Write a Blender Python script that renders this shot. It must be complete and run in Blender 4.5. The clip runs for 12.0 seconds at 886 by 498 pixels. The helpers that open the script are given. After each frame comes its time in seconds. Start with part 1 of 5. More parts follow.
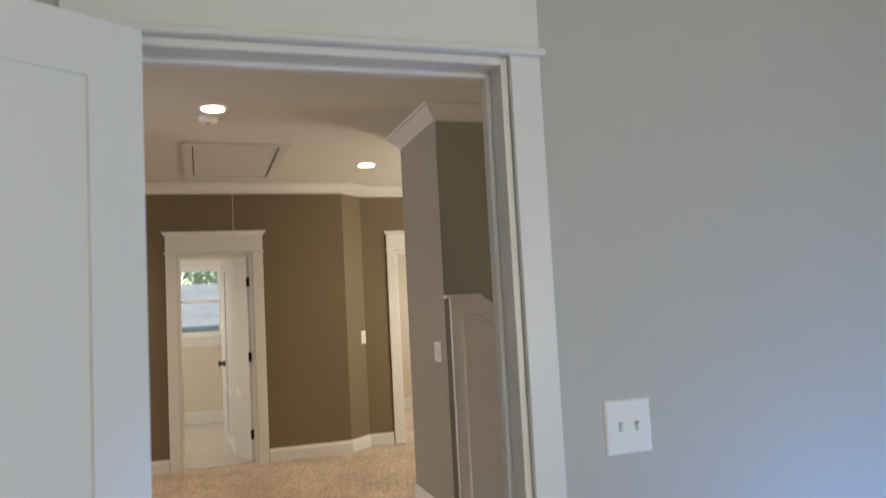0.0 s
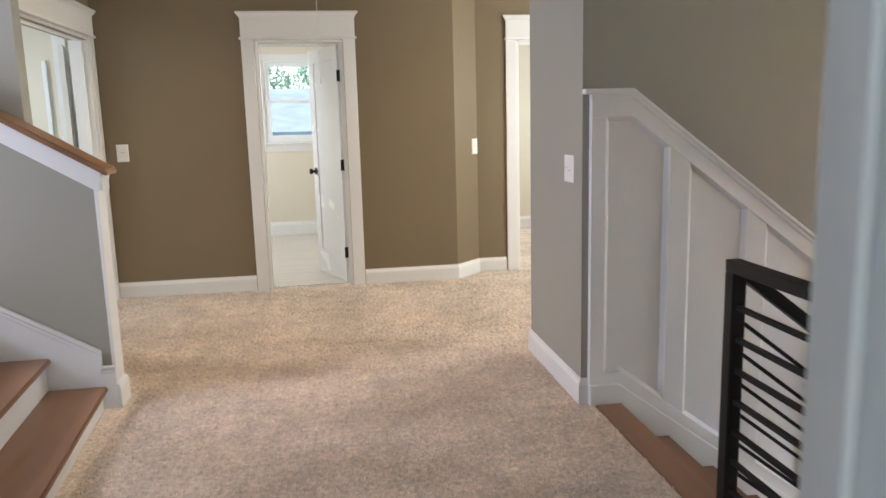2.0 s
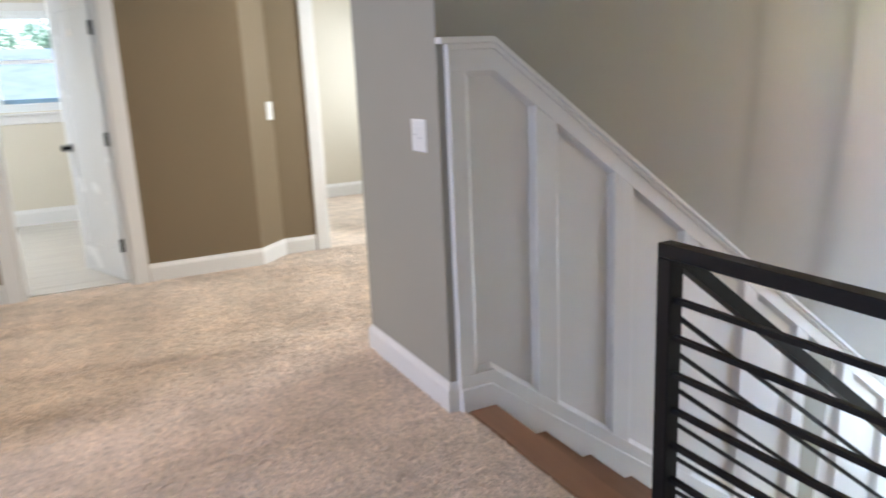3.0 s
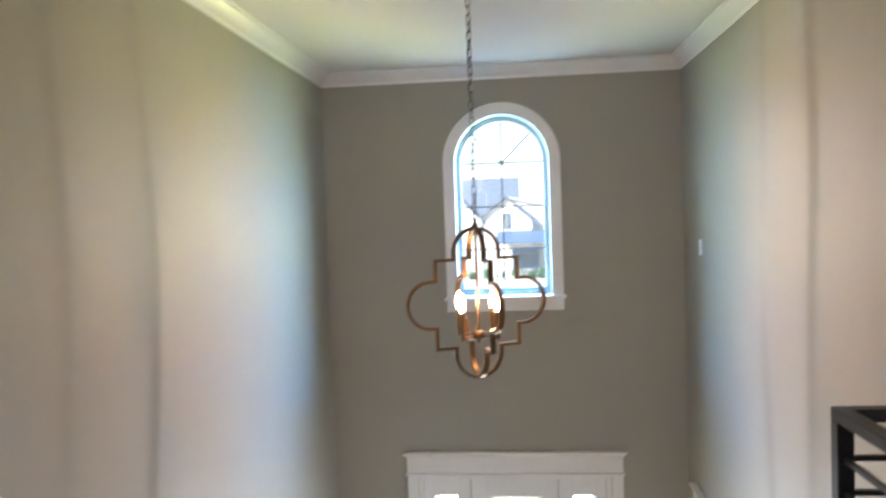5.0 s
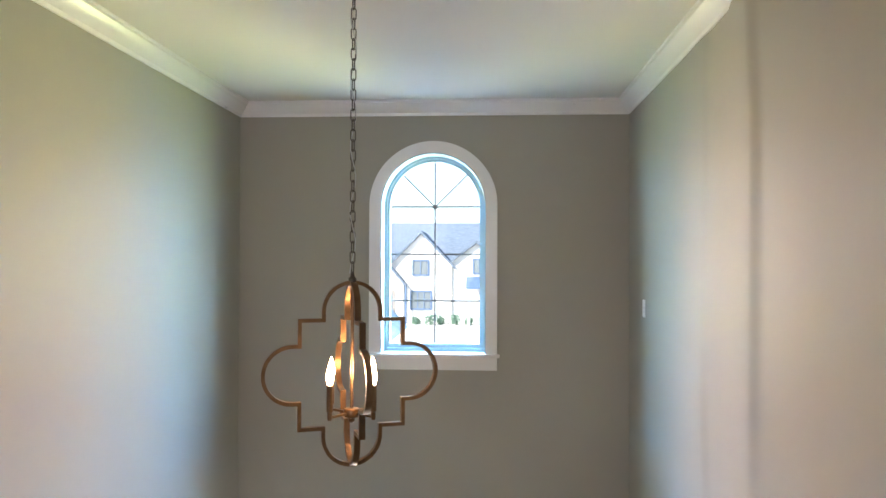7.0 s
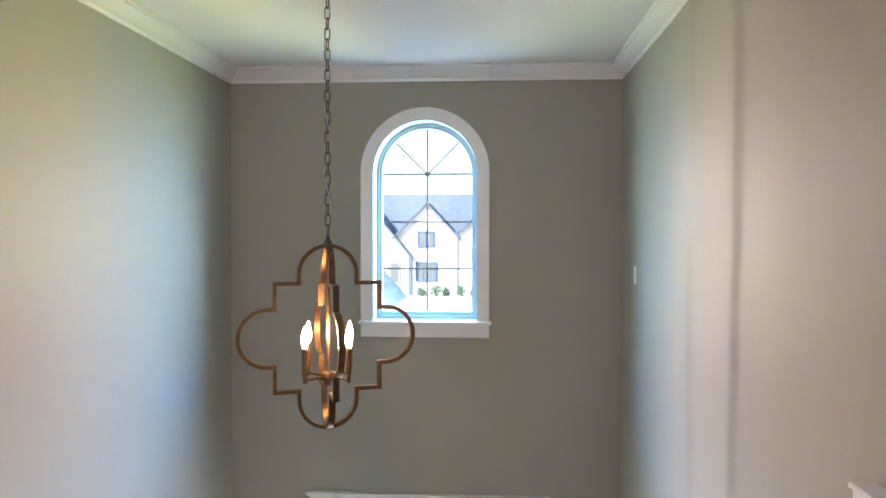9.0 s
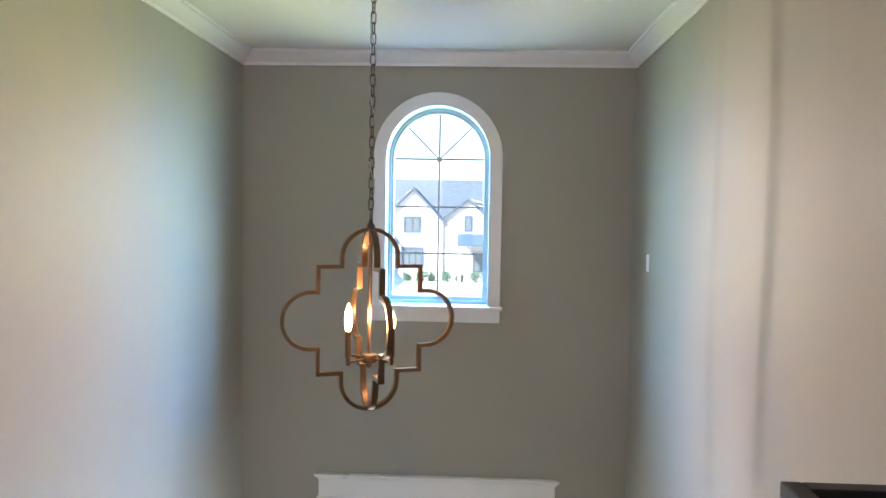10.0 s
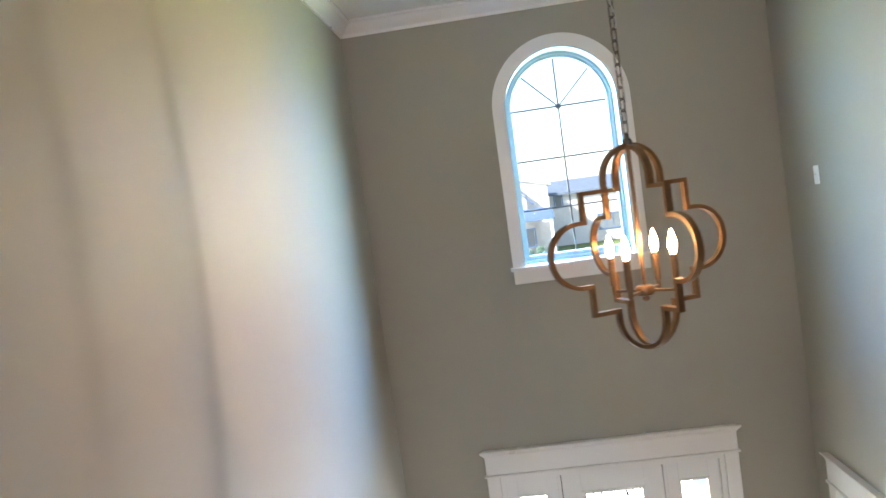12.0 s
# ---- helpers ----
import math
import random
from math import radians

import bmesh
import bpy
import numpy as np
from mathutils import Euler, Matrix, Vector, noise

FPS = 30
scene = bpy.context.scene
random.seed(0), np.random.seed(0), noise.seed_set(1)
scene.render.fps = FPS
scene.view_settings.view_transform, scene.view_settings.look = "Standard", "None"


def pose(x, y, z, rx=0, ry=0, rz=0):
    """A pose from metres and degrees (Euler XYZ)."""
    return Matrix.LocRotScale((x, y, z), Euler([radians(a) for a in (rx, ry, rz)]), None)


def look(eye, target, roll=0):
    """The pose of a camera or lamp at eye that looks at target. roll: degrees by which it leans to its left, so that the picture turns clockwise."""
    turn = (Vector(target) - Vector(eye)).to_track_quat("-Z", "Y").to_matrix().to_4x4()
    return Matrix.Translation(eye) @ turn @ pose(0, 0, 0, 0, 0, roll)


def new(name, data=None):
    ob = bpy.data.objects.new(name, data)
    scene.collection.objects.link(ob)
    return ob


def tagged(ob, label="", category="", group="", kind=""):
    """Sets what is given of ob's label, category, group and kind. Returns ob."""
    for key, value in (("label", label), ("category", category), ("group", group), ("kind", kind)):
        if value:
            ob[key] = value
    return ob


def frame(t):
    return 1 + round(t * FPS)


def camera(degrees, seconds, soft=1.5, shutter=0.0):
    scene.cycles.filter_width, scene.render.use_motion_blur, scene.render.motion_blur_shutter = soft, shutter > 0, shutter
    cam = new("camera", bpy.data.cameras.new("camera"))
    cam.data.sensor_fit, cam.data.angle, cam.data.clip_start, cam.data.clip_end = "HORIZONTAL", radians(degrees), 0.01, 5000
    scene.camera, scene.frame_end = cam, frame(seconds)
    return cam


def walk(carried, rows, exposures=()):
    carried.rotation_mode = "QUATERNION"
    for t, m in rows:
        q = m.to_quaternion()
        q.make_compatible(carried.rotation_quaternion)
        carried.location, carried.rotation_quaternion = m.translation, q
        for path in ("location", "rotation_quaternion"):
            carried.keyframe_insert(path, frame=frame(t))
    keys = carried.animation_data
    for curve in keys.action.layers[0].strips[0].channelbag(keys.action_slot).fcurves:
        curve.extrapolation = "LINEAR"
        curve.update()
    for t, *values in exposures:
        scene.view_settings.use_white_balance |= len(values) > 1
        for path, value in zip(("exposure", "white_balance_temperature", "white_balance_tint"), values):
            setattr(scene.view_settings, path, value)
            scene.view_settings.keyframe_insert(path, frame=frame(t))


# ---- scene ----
cam = camera(61.8, 12.0, shutter=0.4)
PATH = [
    (0, (0.273, 0.281, 1.434), (0.902, 2.174, 1.584), -3.0),
    (0.5, (0.472, 0.452, 1.413), (1.001, 2.38, 1.35), -0.7),
    (1, (0.543, 0.743, 1.363), (0.95, 2.686, 1.119), 0.2),
    (1.4, (0.519, 1.048, 1.38), (0.924, 2.986, 1.094), -0.4),
    (1.5, (0.538, 1.125, 1.366), (0.932, 3.063, 1.067), -0.7),
    (2, (0.594, 1.504, 1.374), (0.895, 3.452, 1.031), -1.5),
    (2.5, (0.511, 1.869, 1.349), (0.959, 3.775, 0.94), -1.9),
    (2.7, (0.496, 2.011, 1.358), (1.096, 3.869, 0.925), -2.2),
    (4.4, (0.745, 3.087, 1.442), (2.601, 3.753, 1.106), -1.9),
    (4.5, (0.782, 3.102, 1.456), (2.674, 3.679, 1.161), -1.9),
    (5, (0.95, 3.176, 1.526), (2.938, 3.368, 1.438), -2.0),
    (5.5, (1.111, 3.126, 1.55), (3.11, 3.164, 1.579), -1.9),
    (6, (1.309, 3.057, 1.547), (3.308, 3.09, 1.595), -0.6),
    (6.5, (1.449, 2.929, 1.559), (3.447, 3.016, 1.609), 0.3),
    (7, (1.531, 2.853, 1.556), (3.527, 2.975, 1.583), 0.2),
    (9, (1.564, 2.744, 1.524), (3.558, 2.884, 1.475), 0.1),
    (9.5, (1.553, 2.828, 1.519), (3.548, 2.952, 1.456), 0.7),
    (10, (1.525, 2.956, 1.521), (3.521, 3.05, 1.433), 1.0),
    (10.5, (1.519, 3.114, 1.502), (3.514, 3.202, 1.385), 0.4),
    (11, (1.591, 3.27, 1.439), (3.582, 3.369, 1.282), -1.4),
    (11.5, (1.71, 3.465, 1.401), (3.695, 3.656, 1.246), -4.9),
    (12, (1.771, 3.773, 1.358), (3.761, 3.941, 1.243), -7.9),
]
walk(cam, [(t, look(eye, target, roll)) for t, eye, target, roll in PATH], [(0.0, 1.46, 7500, 12), (1.0, 1.68, 7500, 12), (1.5, 1.84, 6850, 9), (2.0, 2.16, 6000, 9), (2.5, 2.28, 5550, 8), (4.5, 2.12, 6300, 12), (6.0, 2.16, 6250, 11), (10.0, 2.14, 6000, 11), (11.0, 2.12, 5900, 10), (12.0, 2.30, 6300, 12)])

# ---- light ----
world = bpy.data.worlds.new("sky")
scene.world = world
world.use_nodes = True
wn = world.node_tree
sky = wn.nodes.new("ShaderNodeTexSky")
sky.sky_type, sky.sun_disc = "NISHITA", False
SUN_TO = Vector((-0.55, 0.62, 0.62)).normalized()
sky.sun_elevation = math.asin(SUN_TO.z)
sky.sun_rotation = math.atan2(SUN_TO.x, SUN_TO.y)
wn.links.new(sky.outputs[0], wn.nodes["Background"].inputs[0])
wn.nodes["Background"].inputs[1].default_value = 0.09
sun = new("sun", bpy.data.lights.new("sun", "SUN"))
sun.data.energy, sun.data.angle, sun.data.color = 3.0, radians(0.55), (1.0, 0.95, 0.87)
sun.matrix_world = look(SUN_TO * 50, (0, 0, 0))


def area(name, eye, target, sx, sy, watts, colour, shape="RECTANGLE"):
    l = bpy.data.lights.new(name, "AREA")
    l.shape, l.size, l.size_y, l.energy, l.color = shape, sx, sy, watts, colour
    ob = new(name, l)
    ob.matrix_world = look(eye, target)
    return ob


SKY_BLUE, SKY_WHITE, WARM = (0.50, 0.70, 1.0), (0.85, 0.93, 1.0), (1.0, 0.66, 0.36)
GROUND = (0.92, 0.97, 0.32)
# fill lamps added inside the bedroom, whose walls hold no window
area("bedroom_fill_blue", (2.70, 1.05, 0.40), (1.7, 1.95, 0.6), 0.7, 0.7, 8.6, (0.05, 0.32, 1.0))
area("bedroom_fill_main", (1.9, -2.2, 1.2), (1.9, 1.9, 2.9), 1.6, 1.0, 15.5, (0.90, 0.97, 0.97))
area("bedroom_fill_side", (-1.5, -1.6, 1.7), (2.4, 4.7, 0.1), 1.2, 1.2, 4.8, (0.80, 0.94, 1.0))
# fill lamps added inside the side rooms, apart from any window opening
area("room_a_fill", (-0.95, 8.7, 1.7), (0.5, 10.9, 0.4), 0.9, 1.2, 12, (0.96, 0.98, 1.0))
area("room_b_fill", (3.9, 9.4, 1.5), (2.0, 9.4, 1.2), 1.4, 1.4, 8.5, (1.0, 0.99, 0.95))
area("room_d_fill", (-2.9, 6.9, 1.6), (-1, 7, 1.2), 1.2, 1.4, 9, SKY_WHITE)
area("dining_fill", (5.9, -1.9, -1.6), (5.9, 1.8, -1.4), 2.2, 1.6, 36, (0.78, 0.88, 1.0))
# daylight at the arched window: sky from above, sunlit ground from below, on both sides of its opening
for y, yy, share in ((1.55, 1.05, 0.9), (4.97, 5.45, 0.58)):
    area("arch_window_sky", (8.4, y, 2.5), (7.2, 3.26, 1.4), 1.3, 1.8, 140 * share, (0.28, 0.56, 1.0))
    area("arch_window_ground", (8.4, y, 0.95), (7.2, 3.26, 1.6), 1.3, 1.2, 36 * share, (0.80, 0.98, 0.28))
    area("arch_window_sky", (11.0, yy, 4.3), (7.2, 3.26, 1.6), 2.0, 4.0, 230 * share, (0.38, 0.62, 1.0))
    area("arch_window_ground", (13.0, yy + (yy - 3.26) * 0.3, -0.4), (7.2, 3.26, 1.6), 2.0, 2.4, 120 * share, GROUND)
for y in (1.72, 4.72):
    area("arch_window_street", (9.7, y, 2.7), (7.2, 3.26, 1.4), 1.0, 3.8, 84, (1.0, 0.63, 0.50))
area("entrance_daylight", (7.75, 3.24, -1.75), (5.0, 3.24, -1.9), 1.4, 1.9, 29, (1.0, 0.97, 0.86))
area("arch_window_sky", (8.6, 3.26, 3.7), (7.2, 3.26, 1.6), 2.0, 1.2, 220, (0.42, 0.66, 1.0))
# fill lamp added before the closed end wall of the passage
area("passage_fill", (3.95, 6.8, 1.5), (1.8, 6.9, 1.2), 1.1, 1.2, 20, (1.0, 0.97, 0.88))
# fill lamp added in the closed stairwell for the wall end and carpet
area("stairwell_fill", (-3.3, 4.35, 2.0), (1.7, 4.6, 0.6), 1.2, 1.0, 28, (0.78, 0.80, 1.0))

# ---- materials ----


def mat(name, colour, rough=0.5, metal=0.0, spec=0.5):
    m = bpy.data.materials.new(name)
    m.use_nodes = True
    b = m.node_tree.nodes["Principled BSDF"]
    b.inputs["Base Color"].default_value = (*colour, 1)
    b.inputs["Roughness"].default_value = rough
    b.inputs["Metallic"].default_value = metal
    b.inputs["Specular IOR Level"].default_value = spec
    return m


def vary(m, colour, amount, scale, stretch=(1, 1, 1), bump=0.0, bump_scale=None, bump_stretch=None, distance=0.01, rough_amount=0.0, detail=4.0):
    """Mottles a material's colour and adds relief."""
    t = m.node_tree
    b = t.nodes["Principled BSDF"]
    co = t.nodes.new("ShaderNodeTexCoord")

    def noise_node(sc, st):
        mp = t.nodes.new("ShaderNodeMapping")
        mp.inputs["Scale"].default_value = st
        n = t.nodes.new("ShaderNodeTexNoise")
        n.inputs["Scale"].default_value, n.inputs["Detail"].default_value = sc, detail
        t.links.new(co.outputs["Object"], mp.inputs[0])
        t.links.new(mp.outputs[0], n.inputs["Vector"])
        return n
    n = noise_node(scale, stretch)
    ramp = t.nodes.new("ShaderNodeMapRange")
    ramp.inputs["To Min"].default_value, ramp.inputs["To Max"].default_value = 1 - amount, 1 + amount
    t.links.new(n.outputs[0], ramp.inputs[0])
    mul = t.nodes.new("ShaderNodeVectorMath")
    mul.operation = "SCALE"
    mul.inputs[0].default_value = colour
    t.links.new(ramp.outputs[0], mul.inputs["Scale"])
    t.links.new(mul.outputs[0], b.inputs["Base Color"])
    if rough_amount:
        rr = t.nodes.new("ShaderNodeMapRange")
        r0 = b.inputs["Roughness"].default_value
        rr.inputs["To Min"].default_value, rr.inputs["To Max"].default_value = r0 - rough_amount, r0 + rough_amount
        t.links.new(n.outputs[0], rr.inputs[0])
        t.links.new(rr.outputs[0], b.inputs["Roughness"])
    if bump:
        n2 = noise_node(bump_scale or scale, bump_stretch or stretch)
        bp = t.nodes.new("ShaderNodeBump")
        bp.inputs["Strength"].default_value, bp.inputs["Distance"].default_value = bump, distance
        t.links.new(n2.outputs[0], bp.inputs["Height"])
        t.links.new(bp.outputs[0], b.inputs["Normal"])
    return m


def add_bump(m, scale, stretch, strength, distance, detail=1.0):
    """A second, larger relief under the first."""
    t = m.node_tree
    b = t.nodes["Principled BSDF"]
    co, mp, n, bp = (t.nodes.new(k) for k in ("ShaderNodeTexCoord", "ShaderNodeMapping", "ShaderNodeTexNoise", "ShaderNodeBump"))
    mp.inputs["Scale"].default_value = stretch
    n.inputs["Scale"].default_value, n.inputs["Detail"].default_value = scale, detail
    bp.inputs["Strength"].default_value, bp.inputs["Distance"].default_value = strength, distance
    t.links.new(co.outputs["Object"], mp.inputs[0])
    t.links.new(mp.outputs[0], n.inputs["Vector"])
    t.links.new(n.outputs[0], bp.inputs["Height"])
    first = b.inputs["Normal"].links[0].from_node if b.inputs["Normal"].links else None
    if first:
        t.links.new(bp.outputs[0], first.inputs["Normal"])
    else:
        t.links.new(bp.outputs[0], b.inputs["Normal"])
    return m


TAUPE = (0.344, 0.329, 0.278)
PAINT = vary(mat("taupe wall paint", TAUPE, 0.58, spec=0.3), TAUPE, 0.035, 1.3, bump=0.12, bump_scale=260, distance=0.002)
add_bump(PAINT, 1.0, (1.6, 1.6, 0.14), 0.3, 0.04)
BED = (0.50, 0.485, 0.45)
PAINT_BED = vary(mat("light greige bedroom paint", BED, 0.45, spec=0.35), BED, 0.03, 1.2, bump=0.12, bump_scale=260, distance=0.002)
add_bump(PAINT_BED, 1.0, (1.2, 1.2, 0.5), 0.5, 0.03)
BROWN = (0.205, 0.158, 0.098)
PAINT_HALL = vary(mat("olive brown hall paint", BROWN, 0.45, spec=0.35), BROWN, 0.04, 1.3, bump=0.12, bump_scale=260, distance=0.002)
add_bump(PAINT_HALL, 1.0, (1.6, 1.6, 0.2), 0.5, 0.03)
CREAM = (0.66, 0.61, 0.50)
PAINT_B = vary(mat("cream wall paint", CREAM, 0.5), CREAM, 0.03, 2, bump=0.1, bump_scale=240, distance=0.002)
CEIL = vary(mat("flat ceiling paint", (0.72, 0.715, 0.66), 0.9, spec=0.2), (0.72, 0.715, 0.66), 0.02, 2, bump=0.1, bump_scale=150, distance=0.002)
TRIM = vary(mat("white trim paint", (0.75, 0.74, 0.72), 0.30), (0.75, 0.74, 0.72), 0.02, 5, bump=0.05, bump_scale=60, distance=0.002, rough_amount=0.06)
DOORW = vary(mat("white door paint", (0.78, 0.78, 0.77), 0.26), (0.78, 0.78, 0.77), 0.02, 4, bump=0.06, bump_scale=25, bump_stretch=(4, 4, 0.3), distance=0.002, rough_amount=0.05)
OAK = mat("stained oak", (0.225, 0.115, 0.056), 0.32)
vary(OAK, (0.225, 0.115, 0.056), 0.45, 9, (1, 0.12, 1), 0.15, 60, (1, 0.08, 1), 0.002, 0.06)
OAKX = mat("stained oak along x", (0.225, 0.115, 0.056), 0.32)
vary(OAKX, (0.225, 0.115, 0.056), 0.45, 9, (0.12, 1, 1), 0.15, 60, (0.08, 1, 1), 0.002, 0.06)
BLACK = vary(mat("black satin metal", (0.006, 0.006, 0.007), 0.45, spec=0.28), (0.006, 0.006, 0.007), 0.3, 30, bump=0.08, bump_scale=90, distance=0.001)
BRONZE = vary(mat("antique bronze", (0.19, 0.115, 0.06), 0.34, 0.85), (0.19, 0.115, 0.06), 0.4, 35, bump=0.2, bump_scale=120, distance=0.001, rough_amount=0.1)
DARKMETAL = vary(mat("dark chain metal", (0.10, 0.085, 0.07), 0.4, 0.8), (0.10, 0.085, 0.07), 0.3, 60)
PLASTIC = mat("white switch plastic", (0.82, 0.82, 0.80), 0.28)
STEEL = mat("screw steel", (0.5, 0.5, 0.5), 0.35, 0.9)
VINYL = vary(mat("pale washed plank vinyl", (0.58, 0.545, 0.49), 0.22), (0.58, 0.545, 0.49), 0.18, 6, (0.25, 3, 1), bump=0.05, bump_scale=30, distance=0.002)
STRING = mat("white cord", (0.75, 0.72, 0.66), 0.8)
CARPET = mat("beige cut pile carpet", (0.77, 0.645, 0.53), 0.95, spec=0.1)


def carpet_nodes():
    t = CARPET.node_tree
    b = t.nodes["Principled BSDF"]
    b.inputs["Sheen Weight"].default_value = 0.25
    b.inputs["Sheen Roughness"].default_value = 0.5
    co = t.nodes.new("ShaderNodeTexCoord")
    values = []
    for sc, det in ((2.2, 3.0), (9.0, 3.0), (42.0, 4.0), (140.0, 2.0)):
        n = t.nodes.new("ShaderNodeTexNoise")
        n.inputs["Scale"].default_value, n.inputs["Detail"].default_value = sc, det
        t.links.new(co.outputs["Object"], n.inputs["Vector"])
        values.append(n)
    total = None
    for n, lo, hi in zip(values, (0.82, 0.84, 0.70, 0.84), (1.18, 1.16, 1.26, 1.16)):
        r = t.nodes.new("ShaderNodeMapRange")
        r.inputs["From Min"].default_value, r.inputs["From Max"].default_value = 0.25, 0.75
        r.inputs["To Min"].default_value, r.inputs["To Max"].default_value = lo, hi
        t.links.new(n.outputs[0], r.inputs[0])
        if total is None:
            total = r
        else:
            mu = t.nodes.new("ShaderNodeMath")
            mu.operation = "MULTIPLY"
            t.links.new(total.outputs[0], mu.inputs[0])
            t.links.new(r.outputs[0], mu.inputs[1])
            total = mu
    v = t.nodes.new("ShaderNodeVectorMath")
    v.operation = "SCALE"
    v.inputs[0].default_value = (0.77, 0.645, 0.53)
    t.links.new(total.outputs[0], v.inputs["Scale"])
    t.links.new(v.outputs[0], b.inputs["Base Color"])
    last = None
    for n, s, d in ((values[2], 0.8, 0.015), (values[3], 0.8, 0.006)):
        bp = t.nodes.new("ShaderNodeBump")
        bp.inputs["Strength"].default_value, bp.inputs["Distance"].default_value = s, d
        t.links.new(n.outputs[0], bp.inputs["Height"])
        if last:
            t.links.new(last.outputs[0], bp.inputs["Normal"])
        last = bp
    t.links.new(last.outputs[0], b.inputs["Normal"])


carpet_nodes()


def glowing(name, colour, strength):
    m = mat(name, colour, 0.5)
    b = m.node_tree.nodes["Principled BSDF"]
    b.inputs["Emission Color"].default_value = (*colour, 1)
    b.inputs["Emission Strength"].default_value = strength
    return m


BULB = glowing("glowing candle bulb", (1.0, 0.58, 0.27), 85)
LENS = glowing("glowing lamp lens", (1.0, 0.80, 0.56), 9)


def glass(name, colour=(1, 1, 1), rough=0.0):
    m = mat(name, colour, rough)
    b = m.node_tree.nodes["Principled BSDF"]
    b.inputs["Transmission Weight"].default_value = 1.0
    b.inputs["IOR"].default_value = 1.1
    return m


GLASS = glass("window glass", (0.95, 0.98, 1.0))
FROST = vary(glass("rippled door glass", (0.95, 0.97, 0.97), 0.25), (0.95, 0.97, 0.97), 0.03, 20, bump=0.6, bump_scale=25, distance=0.01)
GRASS = vary(mat("lawn", (0.13, 0.17, 0.045), 0.9), (0.13, 0.17, 0.045), 0.5, 1.5, bump=0.5, bump_scale=40, distance=0.05)
CONCRETE = vary(mat("pale concrete", (0.55, 0.53, 0.49), 0.85), (0.55, 0.53, 0.49), 0.12, 0.8, bump=0.3, bump_scale=30, distance=0.01)
ASPHALT = vary(mat("asphalt", (0.06, 0.06, 0.06), 0.9), (0.06, 0.06, 0.06), 0.25, 2, bump=0.4, bump_scale=80, distance=0.01)
BRICKW = vary(mat("whitewashed brick", (0.62, 0.60, 0.56), 0.85), (0.62, 0.60, 0.56), 0.12, 3, bump=0.5, bump_scale=9, bump_stretch=(1, 1, 3), distance=0.02)
SHINGLE = vary(mat("grey shingles", (0.12, 0.15, 0.19), 0.85), (0.12, 0.15, 0.19), 0.4, 2.5, (1, 1, 4), bump=0.5, bump_scale=6, bump_stretch=(1, 1, 5), distance=0.03)
PALEROOF = vary(mat("pale weathered shingles", (0.36, 0.39, 0.42), 0.85), (0.36, 0.39, 0.42), 0.35, 0.9, (1, 1, 4), bump=0.5, bump_scale=6, bump_stretch=(1, 1, 5), distance=0.03)
METALROOF = vary(mat("dark metal roof", (0.11, 0.17, 0.28), 0.45, 0.3), (0.11, 0.17, 0.28), 0.2, 4)
DARKPANE = mat("dim window pane", (0.16, 0.18, 0.19), 0.08)
FOLIAGE = vary(mat("foliage", (0.17, 0.27, 0.20), 0.7), (0.17, 0.27, 0.20), 0.5, 3)
SIDING = vary(mat("grey-blue siding", (0.27, 0.31, 0.34), 0.8), (0.27, 0.31, 0.34), 0.15, 3, (0.4, 0.4, 6))
BARK = vary(mat("bark", (0.26, 0.23, 0.20), 0.9), (0.26, 0.23, 0.20), 0.4, 10, bump=0.5, bump_scale=30, distance=0.02)


def thin_leaves(m):
    """Lets sunlight pass through the leaves from behind."""
    t = m.node_tree
    b, out = t.nodes["Principled BSDF"], t.nodes["Material Output"]
    tr, mx = t.nodes.new("ShaderNodeBsdfTranslucent"), t.nodes.new("ShaderNodeMixShader")
    tr.inputs["Color"].default_value = (0.26, 0.38, 0.28, 1)
    mx.inputs[0].default_value = 0.5
    t.links.new(b.outputs[0], mx.inputs[1])
    t.links.new(tr.outputs[0], mx.inputs[2])
    t.links.new(mx.outputs[0], out.inputs["Surface"])


thin_leaves(FOLIAGE)
# arched window grille: its backlit shade is put into the dark colour
MUNTIN = vary(mat("window grille in backlit shade", (0.10, 0.125, 0.14), 0.4), (0.10, 0.125, 0.14), 0.05, 5)
SASHW = vary(mat("white vinyl sash", (0.78, 0.80, 0.80), 0.35), (0.78, 0.80, 0.80), 0.02, 5)
# arched window's white vinyl, with backlit shade and sky tint in the colour
SASH = vary(mat("vinyl sash in backlit shade", (0.30, 0.40, 0.44), 0.35), (0.30, 0.40, 0.44), 0.02, 5)

# ---- mesh helpers ----


def bx(bm, x0, x1, y0, y1, z0, z1):
    v = [bm.verts.new(p) for p in ((x0, y0, z0), (x1, y0, z0), (x1, y1, z0), (x0, y1, z0), (x0, y0, z1), (x1, y0, z1), (x1, y1, z1), (x0, y1, z1))]
    for f in ((3, 2, 1, 0), (4, 5, 6, 7), (0, 1, 5, 4), (1, 2, 6, 5), (2, 3, 7, 6), (3, 0, 4, 7)):
        bm.faces.new([v[i] for i in f])
    return v


def boxes(*rows):
    bm = bmesh.new()
    for r in rows:
        bx(bm, *r)
    return bm


